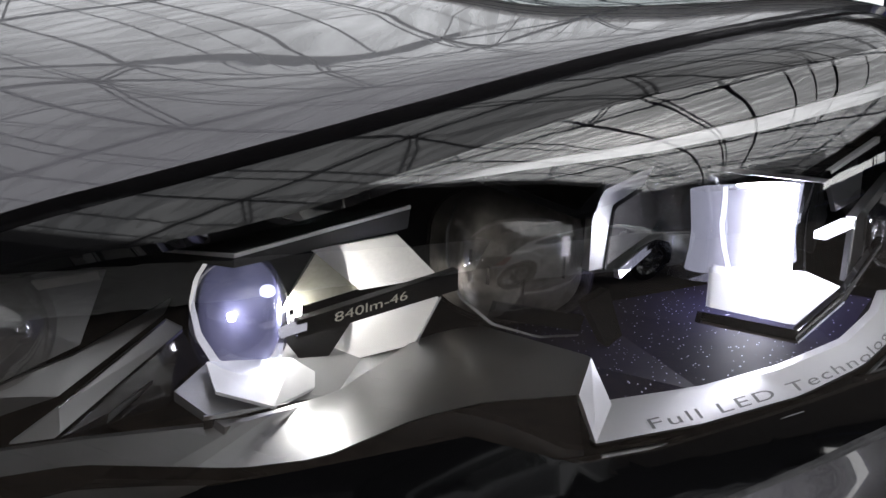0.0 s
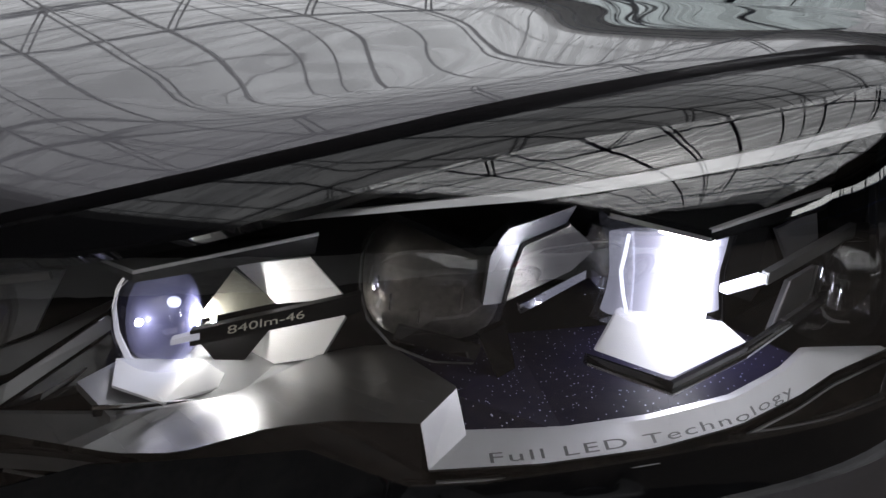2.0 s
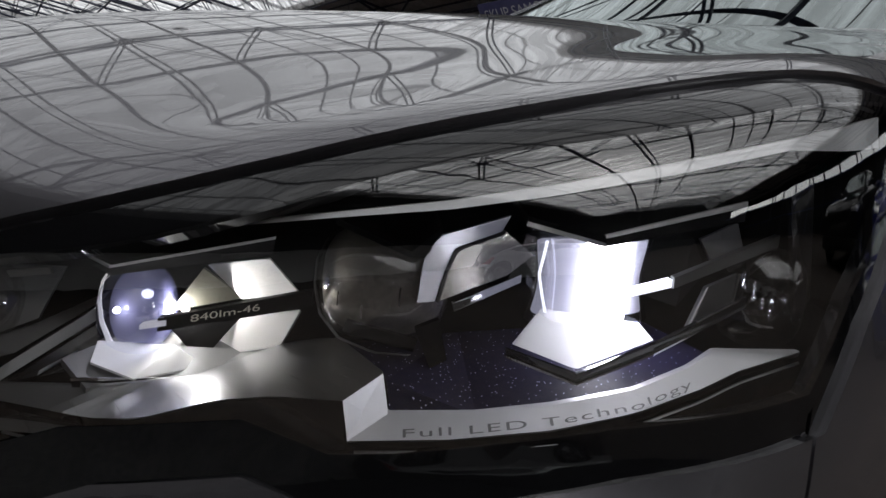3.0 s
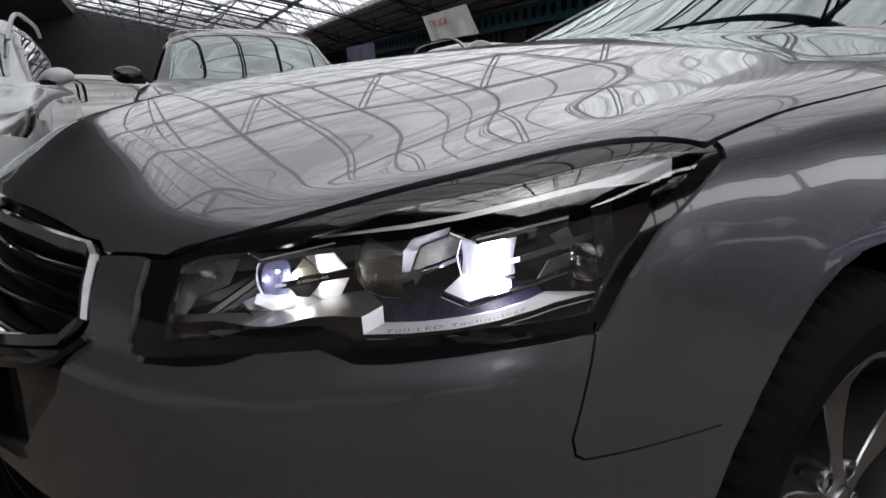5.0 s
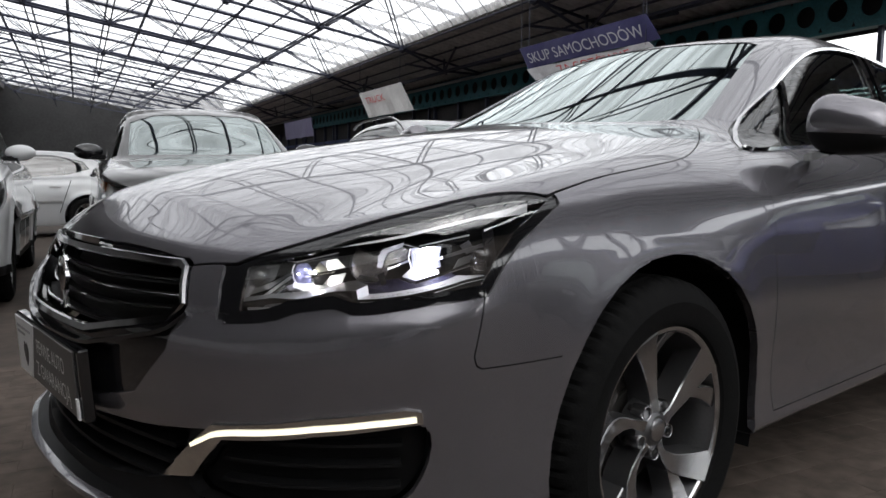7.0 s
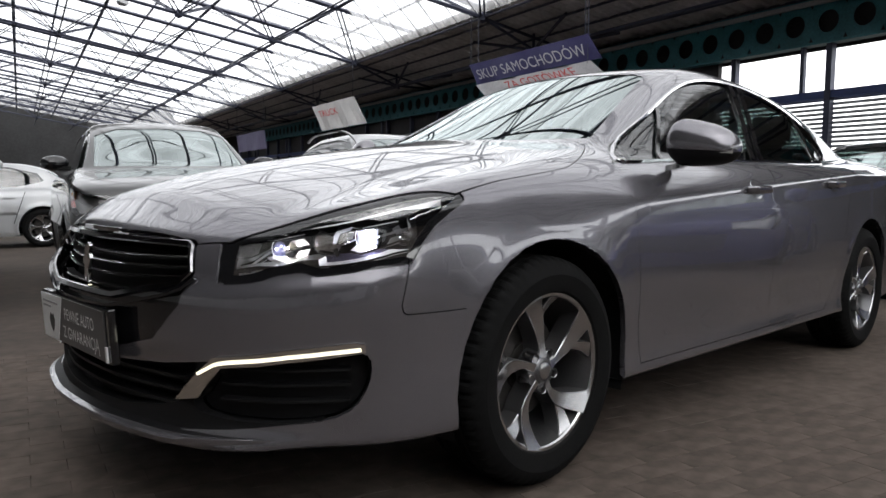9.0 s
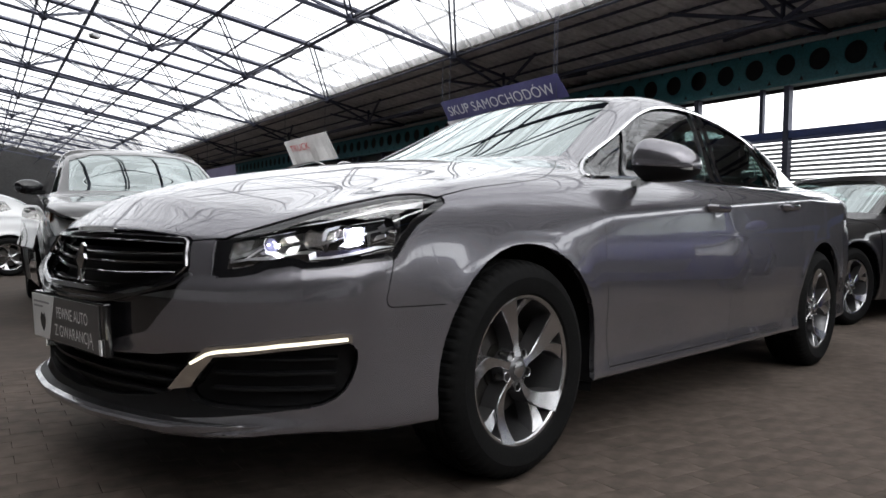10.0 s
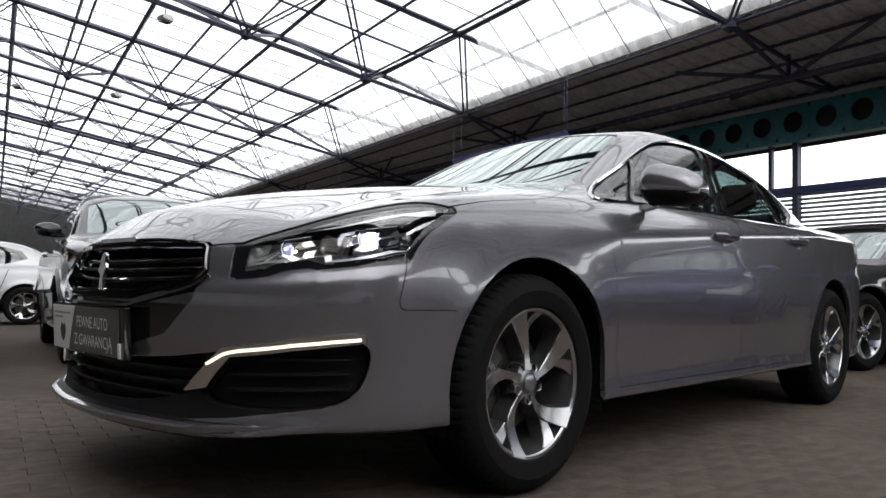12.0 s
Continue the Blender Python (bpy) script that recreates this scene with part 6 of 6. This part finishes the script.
    patch("grille", "grille", GLOSS_BLACK, root, inset=.02, rim=.02, of=of)
    for s in (-1, 1):
        patch("side_window", "glass", SIDE_GLASS, root, s, inset=.006, of=of)
        patch("headlight", "lamp", LENS, root, s, inset=.001, of=of)
        patch("tail_lamp", "tail", TAIL, root, s, inset=.002, rim=.01, of=of)
        patch("lamp_bowl", "lamp", MIRRORY, root, s, inset=.05, of=of)
        for ax in (0, axle):
            wheel(ax, s, 25, root)
            bm = bmesh.new()
            prof = [(ax + .392 * math.cos(a), .335 + .392 * math.sin(a)) for a in np.linspace(math.pi * 1.08, -math.pi * .08, 17)]
            rows = [[bm.verts.new((x, s * y, z)) for x, z in prof] for y in (w - .03, .5)]
            for k in range(16):
                bm.faces.new((rows[0][k], rows[0][k + 1], rows[1][k + 1], rows[1][k]))
            bm.faces.new(rows[1])
            part("arch_liner", bm, BLACK, root)
        bm = bmesh.new()
        bmesh.ops.create_uvsphere(bm, u_segments=20, v_segments=12, radius=1, matrix=Matrix.Translation((glass[0][0] + .22, s * (w + .025), belt + .07)) @ pose(0, 0, 0, 0, 0, s * 12) @ Matrix.Diagonal((.075, .12, .068, 1)))
        mirror = part("door_mirror", bm, mirror_mat or paint, root, smooth=1)
        if amber:
            bm = bmesh.new()
            bmesh.ops.create_uvsphere(bm, u_segments=16, v_segments=10, radius=1, matrix=Matrix.Translation((-.36, s * (w - .075), .855)) @ pose(0, 0, 0, 0, 0, s * -30) @ Matrix.Diagonal((.085, .03, .05, 1)))
            part("indicator", bm, AMBER, root, "amber indicator lens", smooth=1)
        bm = bmesh.new()
        add_box(bm, (glass[0][0] + .16, s * (w - .12), belt + .0), (glass[0][0] + .26, s * (w + .02), belt + .04))
        bmesh.ops.bevel(bm, geom=bm.edges[:], offset=.015, segments=2, affect="EDGES")
        part("mirror_foot", bm, BLACK, mirror)
        for x in (axle * .44, axle * .76):
            bm = bmesh.new()
            add_box(bm, (x, s * (w - .03), belt - .13), (x + .20, s * (w + .012), belt - .10))
            bmesh.ops.bevel(bm, geom=bm.edges[:], offset=.012, segments=2, affect="EDGES")
            part("door_handle", bm, paint, root)
        if rails:
            bm = bmesh.new()
            xs_ = np.linspace(axle * .32, axle * 1.05, 14)
            sweep(bm, [(x, s * (w - .30), float(roof(x)) - .01 + .035 * (1 - (2 * (x - xs_[0]) / (xs_[-1] - xs_[0]) - 1) ** 8)) for x in xs_], [(-.015, -.012), (.015, -.012), (.015, .012), (-.015, .012)])
            part("roof_rail", bm, SATIN, root, smooth=.8)
    bm = bmesh.new()
    add_box(bm, (axle * .22, -w + .25, .35), (axle * 1.05, w - .25, belt - .12))
    part("cabin", bm, CABIN, root)
    for x in (axle * .48, axle * .80):
        for y in (-.36, .36):
            bm = bmesh.new()
            add_box(bm, (x, y - .22, belt - .12), (x + .14, y + .22, belt + .22))
            bmesh.ops.bevel(bm, geom=bm.edges[:], offset=.05, segments=2, affect="EDGES")
            part("seat", bm, CABIN, root)
    return root


DARK_PAINT = material("dark_brown_grey_paint", (.014, .013, .014), .3, .3, coat=1.0, spread=.05, scale=700)
WHITE_PAINT = material("white_paint", (.56, .57, .58), .35, .0, coat=1.0, spread=.02, scale=700)
SILVER_PAINT = material("silver_paint", (.50, .51, .52), .28, .8, coat=1.0, spread=.03, scale=700)
PEARL_PAINT = material("pale_silver_paint", (.48, .49, .50), .32, .3, coat=1.0, spread=.03, scale=700)
BLUE_PAINT = material("blue_paint_car", (.022, .026, .20), .28, .3, coat=1.0, spread=.03, scale=700)
TAIL = material("red_tail_lens", (.30, .015, .015), .12, coat=1.0, spread=.15, scale=30)
AMBER = material("amber_lens", (.55, .17, .05), .15, coat=1.0, spread=.1)

def FACING(x, y, deg):
    """Where a parked car stands, tilted with the paving under it."""
    c, s = math.cos(radians(deg)), math.sin(radians(deg))
    under = lambda a, b: fall(x + c * a - s * b, y + s * a + c * b)
    pitch, roll = (under(2.6, 0) - under(0, 0)) / 2.6, (under(1.3, .8) - under(1.3, -.8)) / 1.6
    return Matrix.Translation((x, y, under(0, 0) - .006)) @ pose(0, 0, 0, 0, 0, deg) @ pose(0, 0, 0, math.degrees(roll), -math.degrees(pitch), 0)


SUV = dict(front=.90, rear=3.62, w=.93, axle=2.70, belt=1.08, floor=.24,
           hood=soft([-.95, -.80, -.4, .2, .6, 3.0, 3.6], [.80, .90, 1.0, 1.07, 1.10, 1.16, 1.12], .05),
           roof=soft([.15, .45, .75, 1.15, 1.6, 2.4, 3.0, 3.35, 3.65], [1.02, 1.17, 1.36, 1.60, 1.68, 1.68, 1.60, 1.40, 1.0], .08),
           glass=[(.62, 1.10), (1.02, 1.42), (1.25, 1.53), (1.7, 1.59), (2.4, 1.58), (2.95, 1.50), (3.25, 1.34), (3.2, 1.20), (2.6, 1.14), (1.6, 1.11)],
           screen=[(-.02, 1.12), (.66, 1.13), (.60, 1.48), (.40, 1.56), (-.02, 1.57)], lamp=[(-.82, .74), (-.60, .70), (-.30, .82), (-.22, .93), (-.45, .90), (-.78, .84)])
SALOON = dict(front=.90, rear=3.65, w=.90, axle=2.70, belt=.94, floor=.2,
              hood=soft([-.95, -.80, -.4, .2, .6, 3.0, 3.6], [.66, .74, .82, .90, .94, 1.02, .98], .05),
              roof=soft([.15, .45, .75, 1.15, 1.6, 2.2, 2.8, 3.2, 3.6], [.88, 1.0, 1.14, 1.32, 1.41, 1.41, 1.28, 1.10, .9], .08),
              glass=[(.60, .97), (1.02, 1.20), (1.25, 1.30), (1.7, 1.345), (2.2, 1.33), (2.6, 1.22), (2.85, 1.06), (2.6, 1.01), (1.6, .98)],
              screen=[(-.02, .98), (.66, .98), (.58, 1.24), (.40, 1.31), (-.02, 1.32)], lamp=[(-.82, .60), (-.60, .58), (-.25, .68), (-.15, .76), (-.40, .74), (-.78, .69)])
HATCH = dict(front=.78, rear=3.10, w=.86, axle=2.50, belt=.98, floor=.2,
             hood=soft([-.85, -.70, -.4, .1, .5, 2.6, 3.1], [.66, .78, .88, .97, 1.0, 1.06, 1.0], .05),
             roof=soft([.05, .35, .65, 1.0, 1.5, 2.2, 2.7, 2.95, 3.15], [.92, 1.08, 1.26, 1.44, 1.52, 1.49, 1.36, 1.15, .85], .08),
             glass=[(.50, 1.00), (.85, 1.26), (1.1, 1.38), (1.5, 1.43), (2.0, 1.41), (2.45, 1.30), (2.55, 1.16), (2.2, 1.07), (1.4, 1.02)],
             screen=[(-.02, 1.02), (.62, 1.02), (.55, 1.32), (.40, 1.41), (-.02, 1.42)], lamp=[(-.72, .66), (-.5, .64), (-.2, .78), (-.12, .88), (-.35, .85), (-.68, .76)])
other_car("dark brown-grey SUV parked nose-on behind the saloon", FACING(1.17, 3.95, 75.8), DARK_PAINT, h=.026, amber=True, mirror_mat=GLOSS_BLACK, **dict(SUV, roof=soft([.15, .45, .75, 1.15, 1.6, 2.4, 3.0, 3.35, 3.65], [1.0, 1.15, 1.32, 1.52, 1.60, 1.60, 1.52, 1.36, 1.0], .08), glass=[(.62, 1.10), (1.02, 1.36), (1.25, 1.46), (1.7, 1.52), (2.4, 1.51), (2.95, 1.43), (3.25, 1.30), (3.2, 1.20), (2.6, 1.14), (1.6, 1.11)], screen=[(-.02, 1.10), (.66, 1.11), (.60, 1.42), (.40, 1.49), (-.02, 1.50)]))
other_car("white SUV with silver roof rails parked nose-on in the row behind", FACING(-1.12, 4.8, 75.8), WHITE_PAINT, rails=True, **SUV)
other_car("pale silver hatchback parked side-on further back", FACING(.05, 13.4, -14.2), PEARL_PAINT, **HATCH)
other_car("silver SUV with bright roof rails beside the dark one", FACING(4.75, 4.6, 75.8), SILVER_PAINT, rails=True, **SUV)
other_car("dark grey low saloon parked behind the main car", FACING(5.35, .38, -14.2), DARK_PAINT, **SALOON)
# three cars added out of view, only to be mirrored in the saloon
other_car("unseen dark blue hatchback, added for the blue streak on the doors", FACING(5.0, -3.1, -14.2), BLUE_PAINT, **HATCH)
other_car("unseen dark grey SUV, added to darken reflections in the flank", FACING(4.8, -5.7, -14.2), DARK_PAINT, **SUV)
other_car("unseen white hatchback, added for reflections in the saloon", FACING(-3.2, -7.8, 166), WHITE_PAINT, **HATCH)

# ---------------------------------------------------------------- banners
RED = material("red_print", (.55, .03, .03), .6)
INDIGO = (.03, .028, .11)
LETTER_GREY = material("grey_letters", (.42, .42, .46), .6)
banner("banner", (19.4, 3.98), (14.0, 4.62), 12.05, INDIGO, [("SKUP SAMOCHODÓW", 19.1, 14.3, 4.10, .30, LETTER_GREY)], "dark blue banner with white lettering under the roof edge")
banner("banner", (19.0, 3.60), (13.9, 3.97), 12.06, (.6, .6, .62), [("ZA GOTÓWKĘ", 17.6, 14.6, 3.66, .22, RED)], "white banner strip with red lettering below the blue one")
banner("banner", (33.2, 3.42), (28.3, 4.6), 12.05, (.62, .61, .6), [("TRUCK", 32.6, 30.4, 4.02, .30, RED)], "white banner with red lettering under the roof edge", 1.3)
banner("banner", (47, 3.0), (41, 4.05), 12.05, (.10, .09, .16), [], "dark faded banner hanging far back")


# ---------------------------------------------------------------- paving blocks, the nearest as pieces of their own
def block_mesh():
    bm = bmesh.new()
    add_box(bm, (-.0993, -.0493, -.05), (.0993, .0493, 0))
    bmesh.ops.bevel(bm, geom=[e for e in bm.edges if all(v.co.z > -.01 for v in e.verts)], offset=.0010, segments=1, affect="EDGES")
    bmesh.ops.delete(bm, geom=[f for f in bm.faces if f.normal.z < -.5], context="FACES")
    return bm


def paving_material():
    m = material("paving_block", (.088, .071, .060), .85, spread=.40, scale=1.6, bump=.6, bump_scale=120, rough_spread=.1, spec=.12)
    n, l = m.node_tree.nodes, m.node_tree.links
    b = n["Principled BSDF"]
    src = b.inputs["Base Color"].links[0].from_socket
    info, isle, ramp, mix, add = n.new("ShaderNodeObjectInfo"), n.new("ShaderNodeNewGeometry"), n.new("ShaderNodeMapRange"), n.new("ShaderNodeMix"), n.new("ShaderNodeMath")
    mix.data_type, mix.blend_type = "RGBA", "MULTIPLY"
    mix.inputs["Factor"].default_value = 1
    add.operation = "ADD"
    frac = n.new("ShaderNodeMath")
    frac.operation = "FRACT"
    ramp.inputs["To Min"].default_value, ramp.inputs["To Max"].default_value = .93, 1.07
    l.new(info.outputs["Random"], add.inputs[0])
    l.new(isle.outputs["Random Per Island"], add.inputs[1])
    l.new(add.outputs[0], frac.inputs[0])
    l.new(frac.outputs[0], ramp.inputs[0])
    l.new(src, mix.inputs["A"])
    l.new(ramp.outputs[0], mix.inputs["B"])
    l.new(mix.outputs["Result"], b.inputs["Base Color"])
    return m


PAVING = paving_material()
rng = random.Random(4)
single, verts, faces_ = None, [], []
base = block_mesh()
bv = [v.co.copy() for v in base.verts]
base.verts.index_update()
bf = [[v.index for v in f.verts] for f in base.faces]
base.free()
count = 0
for i in range(-26, 30):
    for j in range(-20, 62):
        m = HALL @ Matrix.Translation((j * .2 + (.1 if i % 2 else 0) + .9, i * .1 + 1.6, rng.uniform(-.0005, 0))) @ pose(0, 0, 0, rng.uniform(-.08, .08), rng.uniform(-.08, .08), rng.uniform(-.3, .3))
        x, y = m.translation.x, m.translation.y
        m = Matrix.Translation((0, 0, fall(x, y))) @ m
        if not (-2.6 < x < 9 and -2.9 < y < 3.0):
            continue
        if -1.6 < x < 1.5 and -1.8 < y < -.9 and count < 300:
            count += 1
            if single is None:
                bm = block_mesh()
                single = part("paving_block", bm, PAVING, ground)
                single.matrix_basis = m
            else:
                o = new("paving_block", single.data)
                o.parent, o.matrix_basis = ground, m
        else:
            k = len(verts)
            verts += [m @ v for v in bv]
            faces_ += [[k + u for u in f] for f in bf]
tagged(raw("paving", verts, faces_, PAVING, ground), kind="stuff")
